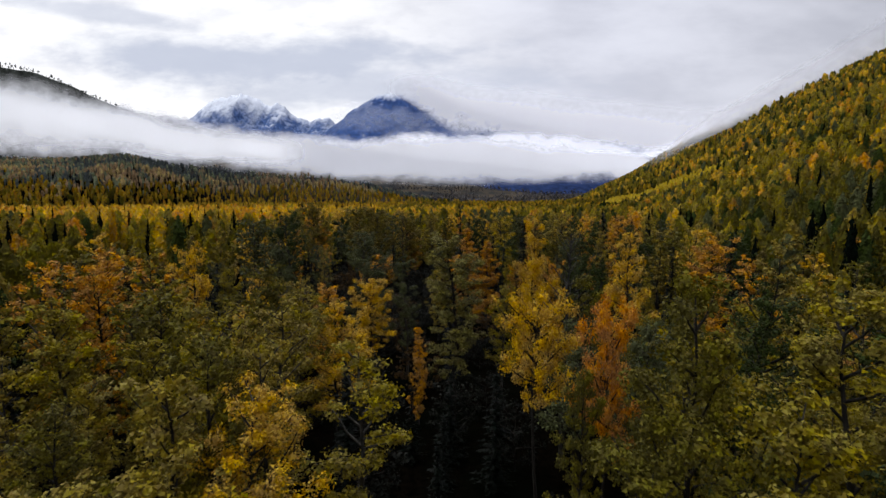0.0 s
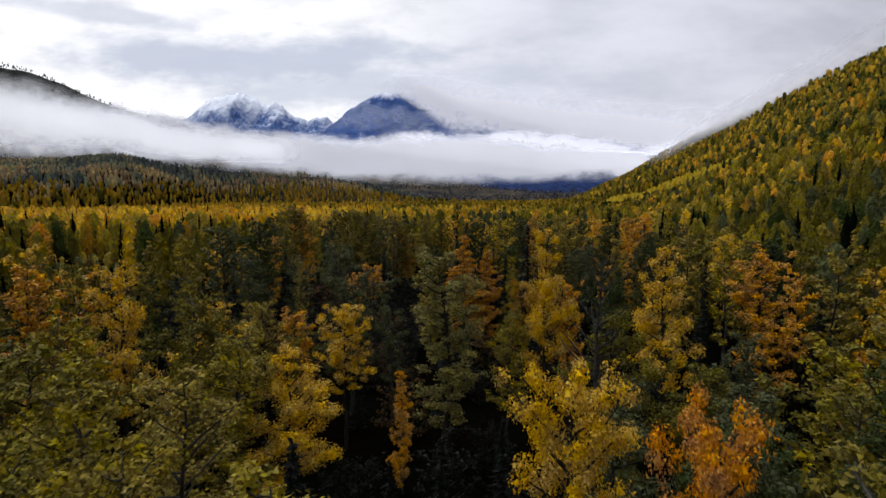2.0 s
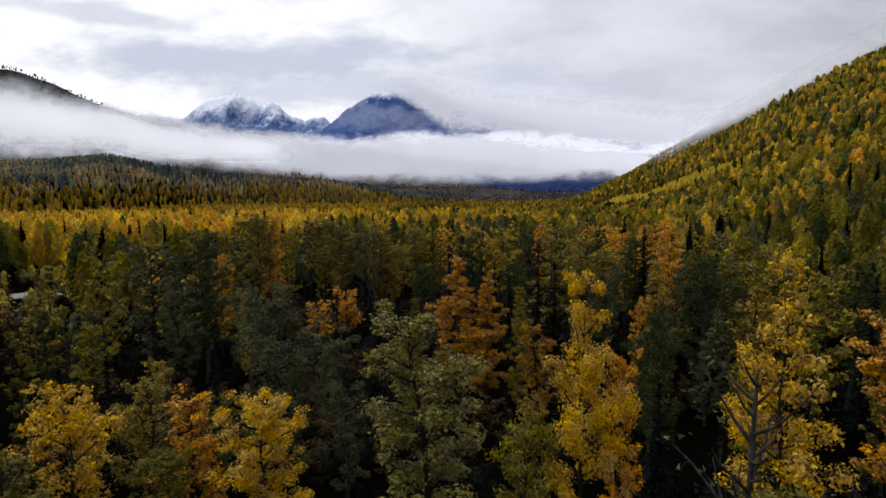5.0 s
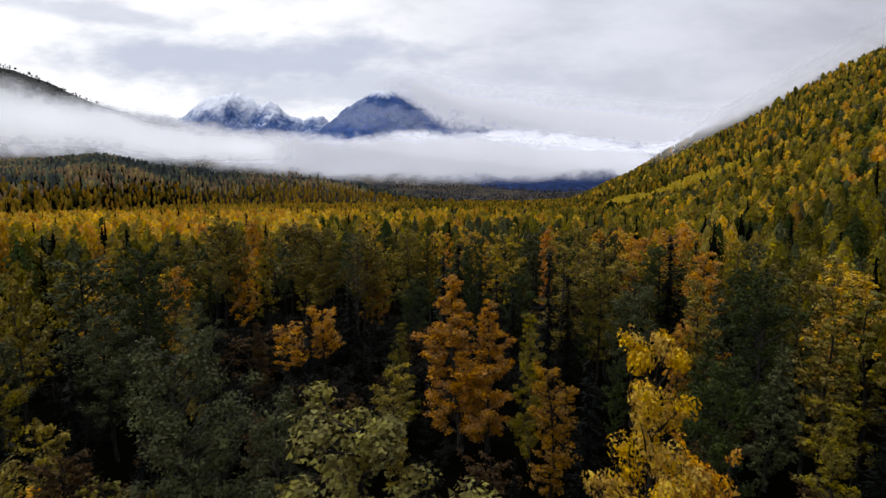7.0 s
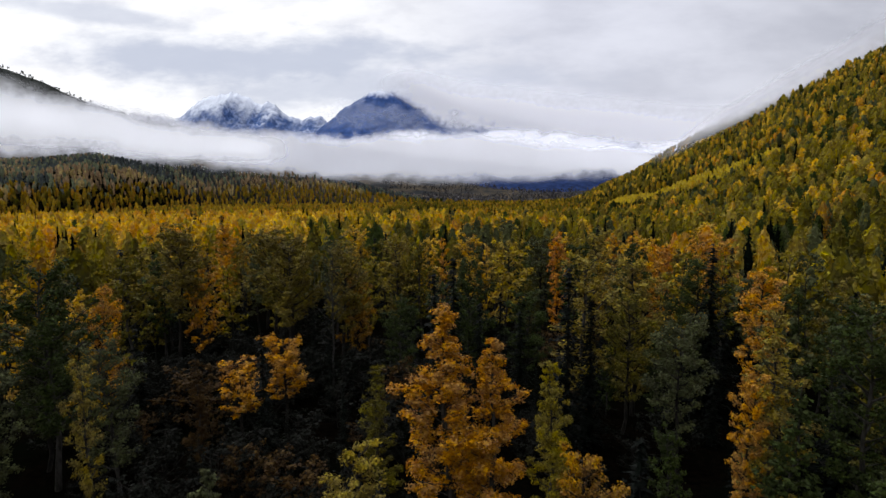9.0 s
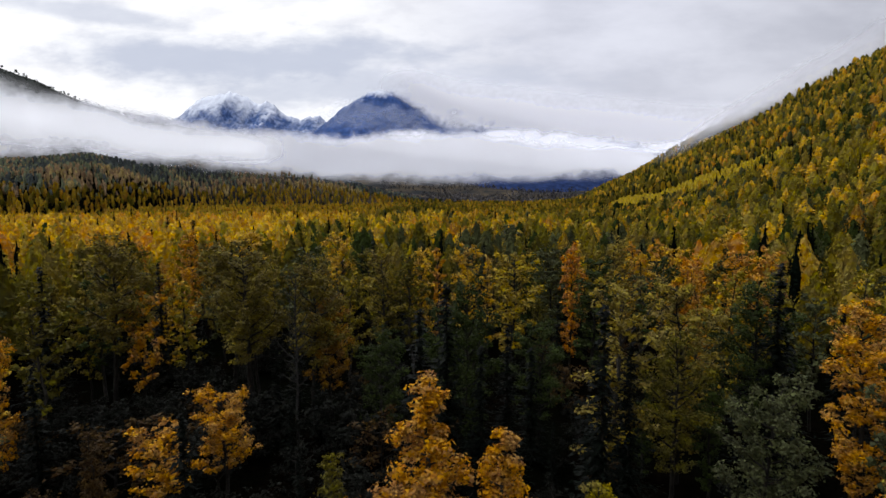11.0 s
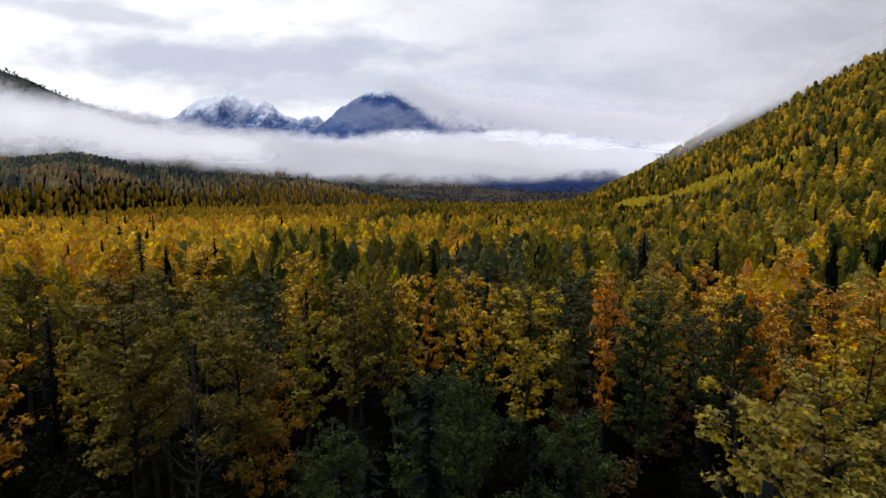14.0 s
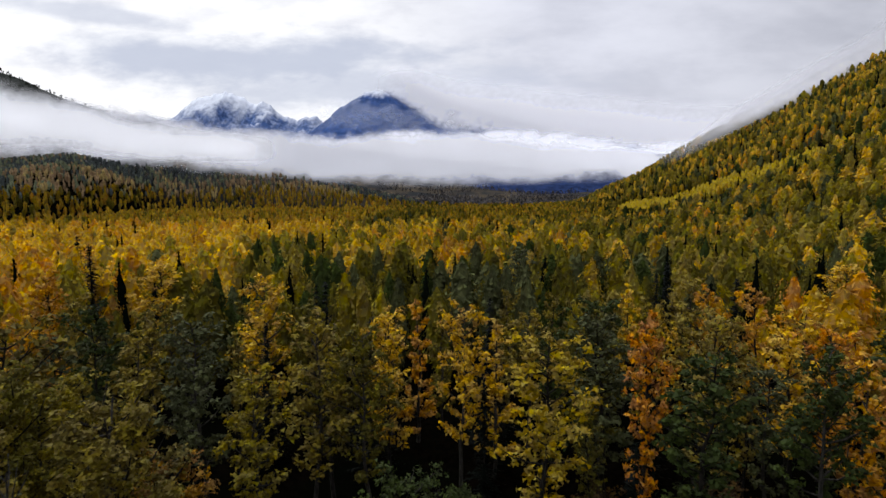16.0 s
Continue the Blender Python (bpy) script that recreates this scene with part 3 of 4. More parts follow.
def grow(form, x, y, height, colour, wide=1.0, lesser=False):
    """One tree of that form with its label."""
    close = height > 12.5 and not lesser and (abs(x - 1) < 10.5 and y < 84 or abs(x) < 17 and y < 32)
    grades = NEAREST if close else FINE if height > 9 and (abs(x - 2) < 15 and y < 116 or y < 30 or not lesser and abs(x) < 32 and y < 118) else ROUGH if lesser == "rough" else PLAIN
    kinds = OTHERS["young_spruce" if form == "spruce" and height < 12.5 else form] if form in OTHERS else grades[form]
    kind = kinds[len(PLANTED) % len(kinds)]
    PLANTED.append((x, y))
    if form == "spruce":
        return kind.plant(x, y, height, colour, "narrow dark green spruce, darkened further for shade, standing among autumn poplars", "spruce tree", "spruces in the valley", wide)
    if form == "bare":
        return kind.plant(x, y, height, colour, "tall leafless grey poplar with bare upper branches", "bare tree", "bare trees in the valley", wide)
    if form == "shrub":
        return kind.plant(x, y, height, colour, "low bushy willow with " + describe(colour) + " leaves under the trees", "shrub", "willows in the clearing", wide)
    size = "tall" if height > 15 else "young" if height < 10.5 else "slender"
    habit = {"column": "columnar", "oval": "full-crowned", "round": "round-headed", "spire": "pointed", "open": "spreading", "thin": "sparse", "high": "high-crowned"}[form]
    return kind.plant(x, y, height, colour, size + " " + habit + " poplar with " + describe(colour) + " autumn leaves", "poplar tree", "poplars in the valley", wide)


def stand(rows):
    for row in rows:
        grow(*row)


# trees over which the camera first flies
stand([
    ("column", -24.9, 38.5, 16.2, AMBER, 0.9), ("thin", -25.5, 34.8, 16.4, AMBER, 1.0), ("open", -8.6, 40.0, 13.0, GOLD, 1.1),
    ("oval", -7.7, 19.4, 13.4, GOLD, 1.0), ("high", 5.3, 27.6, 15.4, GOLD, 0.66), ("high", 7.2, 22.4, 16.0, ORANGE, 0.46), ("column", 5.3, 20.6, 14.0, OLIVE, 0.6),
    ("open", 8.2, 16.9, 18.2, OLIVE, 0.85), ("oval", 16.7, 26.3, 16.2, GREEN, 1.0), ("open", 14.9, 18.7, 17.6, LIME, 1.1),
    ("spire", -2.2, 46.0, 9.7, AMBER, 0.75), ("oval", -15.5, 43.3, 15.2, OLIVE, 1.0), ("bare", 9.2, 39.0, 18.9, SAGE, 1.0),
    ("open", 10.6, 39.6, 15.0, OLIVE, 1.0), ("column", 30.2, 56.4, 16.4, AMBER, 1.2),
])
# the wood round the first dark gaps
stand([
    ("round", -7.5, 53.0, 12.7, GOLD, 1.05), ("column", -12.9, 56.3, 11.8, AMBER, 1.15), ("oval", -18.8, 55.3, 12.8, GOLD, 1.0),
    ("oval", -16.2, 58.0, 12.2, STRAW, 1.0), ("oval", -14.4, 44.6, 13.2, OLIVE, 1.0),
    ("thin", -4.2, 59.2, 14.2, SAGE, 0.9), ("column", 0.9, 51.0, 17.5, SILVER, 1.25), ("column", 11.9, 54.4, 14.2, AMBER, 0.7),
    ("oval", 6.2, 53.2, 11.8, LIME, 0.9), ("open", 18.4, 50.8, 17.7, GOLD, 0.8), ("oval", 33.7, 53.3, 9.0, GREEN, 1.2),
    ("column", -37.0, 57.6, 15.4, AMBER, 1.1), ("oval", 18.0, 65.6, 13.5, GREEN, 0.9), ("spire", 26.0, 67.0, 10.2, LIME, 1.2),
    ("oval", -8.3, 60.0, 16.9, SAGE, 1.0), ("oval", -24.7, 50.6, 16.4, GOLD, 0.8), ("open", 9.3, 53.0, 18.7, GOLD, 0.66),
])
# the clearing and the amber pair in its middle
stand([
    ("spire", 4.4, 81.7, 16.3, DEEP, 1.45), ("spire", 6.8, 81.4, 14.2, DEEP, 1.35), ("round", -13.6, 93.0, 9.0, AMBER, 1.25),
    ("round", -10.8, 96.5, 10.0, AMBER, 1.25), ("spire", -16.3, 91.0, 9.9, BROWN, 0.9), ("thin", -18.2, 81.0, 12.9, STRAW, 0.65),
    ("spire", -0.9, 85.0, 11.3, OLIVE, 1.0), ("column", 10.2, 71.8, 11.3, RUST, 1.1), ("spire", 9.9, 78.6, 13.6, LIME, 0.85),
    ("spire", -9.3, 76.0, 8.9, SAGE, 1.0), ("oval", -11.1, 75.0, 6.6, BROWN, 1.2), ("column", -0.7, 74.0, 10.7, STRAW, 1.15),
    ("spruce", 14.0, 91.0, 16.8, SHADED_SPRUCE, 1.1), ("round", 21.0, 86.0, 13.6, SAGE, 1.0), ("spire", 25.0, 81.5, 15.6, STRAW, 1.05), ("column", 22.9, 80.6, 11.6, AMBER, 0.8),
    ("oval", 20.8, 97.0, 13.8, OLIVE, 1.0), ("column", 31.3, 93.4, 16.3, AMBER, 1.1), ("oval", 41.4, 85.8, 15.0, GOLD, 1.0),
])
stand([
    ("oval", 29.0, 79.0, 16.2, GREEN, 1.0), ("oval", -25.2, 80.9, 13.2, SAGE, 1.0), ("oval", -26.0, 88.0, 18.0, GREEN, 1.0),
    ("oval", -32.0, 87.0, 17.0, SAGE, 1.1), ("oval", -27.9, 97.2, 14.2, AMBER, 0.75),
    ("spruce", -34.8, 112.7, 16.2, SHADED_SPRUCE, 1.2), ("spruce", 31.0, 101.3, 17.6, SHADED_SPRUCE, 1.3), ("spruce", 4.9, 98.3, 17.2, SHADED_SPRUCE, 1.2),
    ("spruce", 3.1, 94.0, 16.0, SHADED_SPRUCE, 1.2), ("spruce", 7.2, 96.0, 13.0, SHADED_SPRUCE, 1.1), ("spruce", 9.6, 100.5, 13.2, SHADED_SPRUCE, 1.1),
    ("oval", 6.3, 101.0, 16.8, GREEN, 0.9), ("oval", -1.0, 105.8, 11.8, GREEN, 1.1), ("oval", 13.2, 107.3, 12.4, GREEN, 1.2),
    ("thin", 16.0, 96.8, 17.4, STRAW, 1.2), ("spruce", 16.8, 94.2, 13.8, SHADED_SPRUCE, 1.2), ("column", 23.2, 100.9, 16.8, STRAW, 1.25),
])
# the wood beyond the clearing
stand([
    ("column", 20.7, 125.0, 16.8, ORANGE, 0.8), ("spruce", 36.5, 157.5, 16.4, SHADED_SPRUCE, 1.2), ("spruce", 40.0, 147.5, 15.6, SHADED_SPRUCE, 1.1),
    ("round", -13.9, 109.7, 18.3, TAN, 1.1), ("round", -8.2, 111.8, 17.0, TAN, 1.1), ("oval", 8.2, 117.0, 9.6, GREEN, 1.1),
    ("oval", 13.0, 123.4, 16.2, YELLOW, 1.1), ("spruce", -30.0, 125.3, 15.4, SHADED_SPRUCE, 1.1), ("round", -28.9, 113.7, 19.0, TAN, 1.1),
    ("oval", 1.0, 127.7, 15.8, OLIVE, 1.0), ("oval", 30.2, 103.3, 16.0, GREEN, 1.1), ("oval", 41.8, 125.2, 15.8, AMBER, 1.0),
    ("bare", -8.3, 106.1, 17.2, SAGE, 0.7), ("oval", 30.6, 120.2, 15.6, GREEN, 1.0), ("spruce", -9.6, 137.4, 14.0, SHADED_SPRUCE, 1.0),
    ("spruce", 11.2, 138.5, 15.2, SHADED_SPRUCE, 1.1), ("oval", 2.3, 132.6, 15.8, GOLD, 0.9), ("oval", 8.1, 132.4, 16.2, GOLD, 0.9),
])
stand([
    ("oval", 22.1, 139.4, 14.8, GREEN, 1.1), ("column", 19.7, 130.3, 15.6, SAGE, 1.25), ("oval", 26.5, 126.7, 16.4, STRAW, 1.0), ("oval", -12.3, 129.5, 16.8, SAGE, 1.0),
    ("oval", 4.9, 113.4, 12.6, GREEN, 1.25), ("column", 21.8, 119.8, 16.0, GREEN, 1.2),
    ("oval", 37.6, 129.6, 14.4, ORANGE, 1.0), ("thin", 29.7, 124.6, 13.2, SAGE, 1.1), ("round", -18.7, 119.3, 18.4, TAN, 1.1),
    ("round", -15.6, 117.4, 15.5, LIME, 1.0), ("oval", -6.6, 113.4, 13.4, RUST, 1.0), ("oval", -6.8, 124.8, 14.0, LIME, 1.0),
    ("oval", 37.0, 133.0, 15.4, GOLD, 1.0), ("oval", -10.8, 142.4, 17.6, GOLD, 1.0), ("column", -36.0, 146.2, 17.8, AMBER, 1.0),
    ("oval", -38.4, 132.9, 17.4, OLIVE, 1.1), ("round", -15.3, 114.9, 17.0, OLIVE, 1.0), ("oval", -3.4, 128.2, 17.0, STRAW, 1.0),
])
stand([
    ("oval", 48.0, 96.3, 14.8, GOLD, 1.0), ("oval", 43.3, 78.2, 15.5, GREEN, 1.1), ("shrub", -51.3, 91.7, 8.6, BROWN, 1.0),
    ("oval", -35.7, 81.5, 10.6, SAGE, 1.1), ("oval", -31.7, 76.5, 10.8, LIME, 1.0), ("oval", -20.0, 85.7, 12.6, SAGE, 1.0),
    ("oval", -28.7, 90.7, 12.4, SAGE, 1.1), ("oval", 20.0, 171.6, 16.4, SAGE, 1.4), ("spruce", -44.6, 166.8, 18.4, SHADED_SPRUCE, 1.3),
    ("spruce", -59.7, 186.6, 18.0, SHADED_SPRUCE, 1.4), ("oval", -31.0, 160.5, 16.4, GOLD, 1.3), ("spruce", -9.7, 158.3, 13.2, SHADED_SPRUCE, 1.2),
    ("oval", 57.4, 153.5, 16.4, GOLD, 1.2), ("spruce", 38.8, 166.0, 13.8, SHADED_SPRUCE, 1.2),
])
NAMED = np.array(PLANTED)


# ---- far woods: the same shapes, coarser, joined ----
def crown_shape(seed, height, form, base, radius, rings, sides, leaves, size, layered=0.0):
    """A whole crown as loose triangles: a lumpy body of foliage with leafy sprays standing out from it."""
    rng = np.random.default_rng(seed)
    q = 0.5 - 0.5 * np.cos(np.pi * np.linspace(0, 1, rings + 1))

    def girth(t):
        body = np.array([PROFILES[form](min(1.0, max(0.0, float(k)))) for k in np.ravel(t)]).reshape(np.shape(t))
        return radius * body * np.sqrt(np.clip((1 - t) * 6.0, 0, 1)) * np.sqrt(np.clip(0.06 + t * 5, 0, 1))

    turn, climb, phase = rng.integers(1, 5, 5), rng.uniform(5, 22, 5), rng.uniform(0, 6.28, 5)

    def lumps(t, a):
        return 1 + 0.15 * sum(np.sin(a * k + t * c + f) for k, c, f in zip(turn, climb, phase))

    def at(t, a, far):
        r = girth(t) * lumps(t, a) * far
        return np.stack([r * np.cos(a), r * np.sin(a), height * (base + (1 - base) * t)], -1)

    t = np.repeat(q[:, None], sides, 1) + rng.normal(0, 0.16 / rings, (rings + 1, sides)) * ((q > 0) & (q < 1))[:, None]
    a = np.linspace(0, 2 * np.pi, sides, endpoint=False)[None] + (np.arange(rings + 1) % 2)[:, None] * np.pi / sides + rng.normal(0, 0.12, t.shape)
    ragged = rng.uniform(0.55, 0.8, t.shape) * (1 - layered * (np.arange(rings + 1) % 2)[:, None])
    body = at(t, a, ragged)
    right = np.roll(body, -1, 1)
    soup = [np.stack([body[:-1], right[:-1], right[1:]], 2).reshape(-1, 3), np.stack([body[:-1], right[1:], body[1:]], 2).reshape(-1, 3)]
    if leaves:
        lt = rng.uniform(0, 1, leaves * 3)
        weight = (girth(lt) + 0.15 * radius) * (0.5 + lt)
        lt = rng.choice(lt, leaves, p=weight / weight.sum())
        la = rng.uniform(0, 6.283, leaves)
        mid = at(lt, la, rng.uniform(0.66, 1.1, leaves))
        nor = np.stack([np.cos(la), np.sin(la), np.full(leaves, 0.45)], -1) + rng.normal(0, 0.45, (leaves, 3))
        nor /= np.linalg.norm(nor, axis=1)[:, None]
        side = np.cross(nor, np.array((0, 0, 1.0)) + rng.normal(0, 0.4, nor.shape))
        side /= np.linalg.norm(side, axis=1)[:, None]
        along = np.cross(side, nor)
        k = size * rng.uniform(0.6, 1.4, (leaves, 1))
        soup.append(np.stack([mid - along * k * 0.5 + side * k * 0.45, mid - along * k * 0.5 - side * k * 0.45, mid + along * k * 0.7], 1).reshape(-1, 3))
    return np.concatenate(soup)


def wood(name, label, places, shapes, base=land):
    """Many trees as one mesh. places: rows of x, y, height, wide, shape, r, g, b."""
    vs, cols = [], []
    for x, y, h, wide, k, r, g, b in places:
        v, own = shapes[int(k)]
        a = RNG.random() * 6.28
        c, s = math.cos(a), math.sin(a)
        f = h / own
        out = np.empty_like(v)
        out[:, 0] = (v[:, 0] * c - v[:, 1] * s) * f * wide + x
        out[:, 1] = (v[:, 0] * s + v[:, 1] * c) * f * wide + y
        out[:, 2] = v[:, 2] * f + base(x, y)
        vs.append(out)
        cols.append(np.tile((r, g, b), (len(v), 1)))
    verts = np.concatenate(vs)
    me = mesh_of(name, verts, np.arange(len(verts)).reshape(-1, 3), WOOD_LEAF)
    tint_mesh(me, np.concatenate(cols))
    return tagged(new(name, me), label, "woodland", kind="stuff")


def scatter(x0, x1, y0, y1, gap, seed):
    """Places on a shaken grid, clear of the trees that stand already."""
    rng = np.random.default_rng(seed)
    gx, gy = np.meshgrid(np.arange(x0, x1, gap), np.arange(y0, y1, gap))
    p = np.stack([gx.ravel(), gy.ravel()], -1) + rng.uniform(-0.48, 0.48, (gx.size, 2)) * gap
    own = np.array([np.min(np.hypot(NAMED[:, 0] - x, NAMED[:, 1] - y)) for x, y in p])
    return p[own > 2.4], rng


def autumn(x, y, rng):
    """A tree's colour: greens in the middle, golds on the plain and the slope."""
    gold = 0.26 + 0.14 * step(y, 120, 150) + 0.32 * step(y, 135, 250) + 0.14 * step(y, 190, 260) - 0.2 * step(y, 300, 420) + 0.14 * step(abs(x), 14, 60) + 0.16 * step(-x, 22, 60) - 0.3 * step(x, 5, 50) * step(y, 140, 200) * (1 - step(y, 380, 420)) + 0.28 * waves(x, y, 30, 5.0) + rng.normal(0, 0.22)
    if gold > 0.78:
        c = np.array((GOLD, GOLD, GOLD, AMBER, AMBER, ORANGE)[rng.integers(4 if y > 190 else 6)])
        mix = 0.6 * rng.random()
        c = c * (1 - mix) + np.array(LIME) * mix
    elif gold > 0.42:
        c = np.array((LIME, LIME, STRAW, OLIVE)[rng.integers(4)])
    else:
        c = np.array((GREEN, OLIVE, OLIVE, SAGE)[rng.integers(4)])
    # lighter past 105 m, most at the left; darker again past 270 m
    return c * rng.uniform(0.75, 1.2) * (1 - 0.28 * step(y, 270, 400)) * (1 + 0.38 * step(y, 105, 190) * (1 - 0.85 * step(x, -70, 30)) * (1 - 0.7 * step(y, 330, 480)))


SLENDER = (("column", 2.0, 0.14), ("oval", 2.3, 0.16), ("oval", 1.9, 0.1), ("round", 2.1, 0.26))
BUSHY = (("oval", 2.6, 0.14), ("round", 2.6, 0.2), ("column", 2.3, 0.1), ("round", 2.2, 0.16))


def shapes(rings, sides, leaves, size, habits=SLENDER):
    """The forms of the woods at one coarseness: four poplars and two spruces."""
    out = [(crown_shape(210 + k, 15, f, low, 0.82 * r, rings, sides, leaves, size), 15) for k, (f, r, low) in enumerate(habits)]
    return out + [(crown_shape(250 + k, 14, "spire", 0.04, 1.55, max(5, rings), sides, leaves // 2, size * 0.75, 0.3), 14) for k in range(2)]


def fill(p, rng, spruce=0.13, low=11.0, high=16.5, colour=autumn, broad=1.0):
    rows = []
    for x, y in p:
        if rng.random() < spruce:
            rows.append((x, y, rng.uniform(0.75, 1.08) * high, rng.uniform(0.7, 1.1), 4 + rng.integers(2), *(np.array(SHADED_SPRUCE) * rng.uniform(0.8, 1.5))))
        else:
            rows.append((x, y, rng.uniform(low, high) * (1 if rng.random() > 0.2 else 0.75), broad * rng.uniform(0.65, 1.05), rng.integers(4), *colour(x, y, rng)))
    return rows


def near(p):
    """The stretch that the camera flies over closely."""
    return (np.abs(p[:, 0] - 1) < 27) & (p[:, 1] < 128)


def glade_at(p):
    """The open strip along an old river channel."""
    return (p[:, 0] < -42) & (p[:, 0] > -102) & (np.abs(p[:, 1] - 143 + 1.35 * (p[:, 0] + 90)) < 13)


def beside(p):
    """The woods at either side of that stretch and just past it."""
    return (np.abs(p[:, 0] - 1) < 46) & (p[:, 1] < 150) & (np.abs(p[:, 0]) < 0.9 * p[:, 1])


def leafing(x, y, rng):
    """One named leaf colour, after the same pattern as the woods'."""
    gold = 0.3 + 0.22 * step(y, 115, 140) + 0.34 * step(-x, 12, 40) + 0.22 * step(x, 22, 42) + 0.28 * waves(x, y, 30, 5.0) + rng.normal(0, 0.22)
    tones = (GOLD, GOLD, AMBER, STRAW) if gold > 0.72 else (LIME, STRAW, TAN, OLIVE) if gold > 0.4 else (GREEN, OLIVE, SAGE, TAN)
    return tones[rng.integers(4)]


GRAVEL = bark_material("river_gravel", (0.10, 0.095, 0.09), (0.30, 0.285, 0.27), 3.0)


def gravel_bar(x, y, long, wide):
    """A low uneven bank of pale stones."""
    rng = np.random.default_rng(23)
    rows, cols = 12, 30
    u, v = np.meshgrid(np.linspace(-1, 1, cols), np.linspace(-1, 1, rows))
    edge = np.clip(1 - (u * u + v * v), -0.2, 1)
    z = 0.45 * edge + rng.uniform(-0.06, 0.10, u.shape)
    px, py = x + u * long / 2, y + v * wide / 2 + 0.12 * u * long
    i = (np.arange(rows - 1)[:, None] * cols + np.arange(cols - 1)[None]).ravel()
    me = mesh_of("gravel_bar", np.stack([px, py, land(px, py) + z], -1).reshape(-1, 3), np.stack([i, i + 1, i + cols + 1, i + cols], -1), GRAVEL)
    return tagged(new("gravel_bar", me), "pale grey gravel bank in a clearing", "gravel", kind="structure")


gravel_bar(-90, 143, 14, 7)


# lesser trees of that stretch: tall ones at its start and sides, undergrowth and spruces round the clearing
p, rng = scatter(-26, 28, 8, 128, 4.4, 3)
for x, y in p:
    lean = rng.random()
    # dark gaps between crowns, filled with spruces and brush coloured for shade
    if y < 42 and -4 < x < 4.5 or 27 < y < 48 and -7 < x < 8:
        grow(*(("spruce", x, y, rng.uniform(5, 10), SHADED_SPRUCE, 1.1) if lean < 0.6 else ("shrub", x, y, rng.uniform(3, 6), SHADED_BRUSH, 1.0)))
    elif y < 42:
        tone = (LIME, LIME, OLIVE, STRAW, STRAW, OLIVE, LIME)[rng.integers(7)] if x < 0 else (OLIVE, OLIVE, GREEN, LIME, SAGE)[rng.integers(5)]
        form = ("oval", "oval", "open", "column", "thin")[rng.integers(5)]
        grow(form, x, y, rng.uniform(11.5, 15.3), tone, rng.uniform(0.85, 1.2), True)
    elif x < -9 and y < 68 and lean > 0.3:
        grow(("oval", "spire", "column")[rng.integers(3)], x, y, rng.uniform(8, 12.3), (OLIVE, LIME, STRAW, BROWN, GOLD)[rng.integers(5)], rng.uniform(0.85, 1.15), True)
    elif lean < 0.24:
        grow("spruce", x, y, rng.uniform(5, 11), SHADED_SPRUCE, rng.uniform(0.8, 1.2))
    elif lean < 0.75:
        grow("shrub", x, y, rng.uniform(2.5, 5.5), (SHADED_BRUSH, SHADED_BRUSH, SHADED_BRUSH, BROWN)[rng.integers(4)], rng.uniform(0.9, 1.3))
    elif lean < 0.75 + (0.14 if x > 13 else 0.0):
        grow(("oval", "spire", "column")[rng.integers(3)], x, y, rng.uniform(8, 12.5), (GREEN, GREEN, OLIVE, SAGE)[rng.integers(4)], rng.uniform(0.8, 1.1), True)

p, rng = scatter(-46, 48, 30, 152, 4.7, 73)
for x, y in p[beside(p) & ~near(p) & ~((np.abs(p[:, 0]) < 30) & (rng.random(len(p)) < 0.3))]:
    if x < -24 and 84 < y < 112 and rng.random() < 0.55:
        grow("shrub", x, y, rng.uniform(3, 5.5), SHADED_BRUSH, rng.uniform(0.9, 1.3))
    elif rng.random() < 0.22:
        grow("spruce", x, y, rng.uniform(9, 16), SHADED_SPRUCE, rng.uniform(0.8, 1.2))
    else:
        grow(("oval", "column", "oval", "spire")[rng.integers(4)], x, y, rng.uniform(11, 16.2), leafing(x, y, rng), rng.uniform(0.8, 1.1), "rough")

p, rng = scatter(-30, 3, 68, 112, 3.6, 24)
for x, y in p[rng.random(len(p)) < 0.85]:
    grow("shrub", x, y, rng.uniform(2.0, 4.2) + (1.2 if -18 < x < -4 and 80 < y < 98 else 2.0 if -22 < x < 1 and y > 98 else 0.0), (SHADED_BRUSH, SHADED_BRUSH, SHADED_BRUSH, SHADED_BRUSH, BROWN)[rng.integers(5)], rng.uniform(0.9, 1.5))

p, rng = scatter(-130, 135, 8, 106, 5.3, 4)
p = p[~near(p) & ~beside(p) & (np.abs(p[:, 0]) < 0.95 * p[:, 1] + 14) & ~glade_at(p)]
wood("mixed_woodland", "mixed autumn poplars and dark spruces in the valley", fill(p, rng, 0.2), shapes(9, 7, 420, 0.5))
p, rng = scatter(-150, 150, 106, 190, 4.5, 64)
p = p[~near(p) & ~beside(p) & (np.abs(p[:, 0]) < 0.95 * p[:, 1] + 14)]
glade = glade_at(p)
brush = [(x, y, rng.uniform(3.0, 5.5), 2.0, rng.integers(4), *(np.array((SAGE, BROWN, STRAW)[rng.integers(3)]) * 1.6)) for x, y in p[glade] if np.hypot(x + 90, y - 143) > 7]
wood("willow_thicket", "low brown and grey-green willow thicket round the gravel", brush, shapes(4, 6, 110, 0.5))
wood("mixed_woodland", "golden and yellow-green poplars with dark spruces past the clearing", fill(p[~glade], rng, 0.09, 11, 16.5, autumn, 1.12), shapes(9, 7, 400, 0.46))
p, rng = scatter(-80, 80, -60, 8, 5.6, 14)
wood("mixed_woodland", "olive green poplars and dark spruces in the valley", fill(p, rng), shapes(6, 7, 50, 0.9))
p, rng = scatter(-190, 190, -60, 200, 7.5, 34)
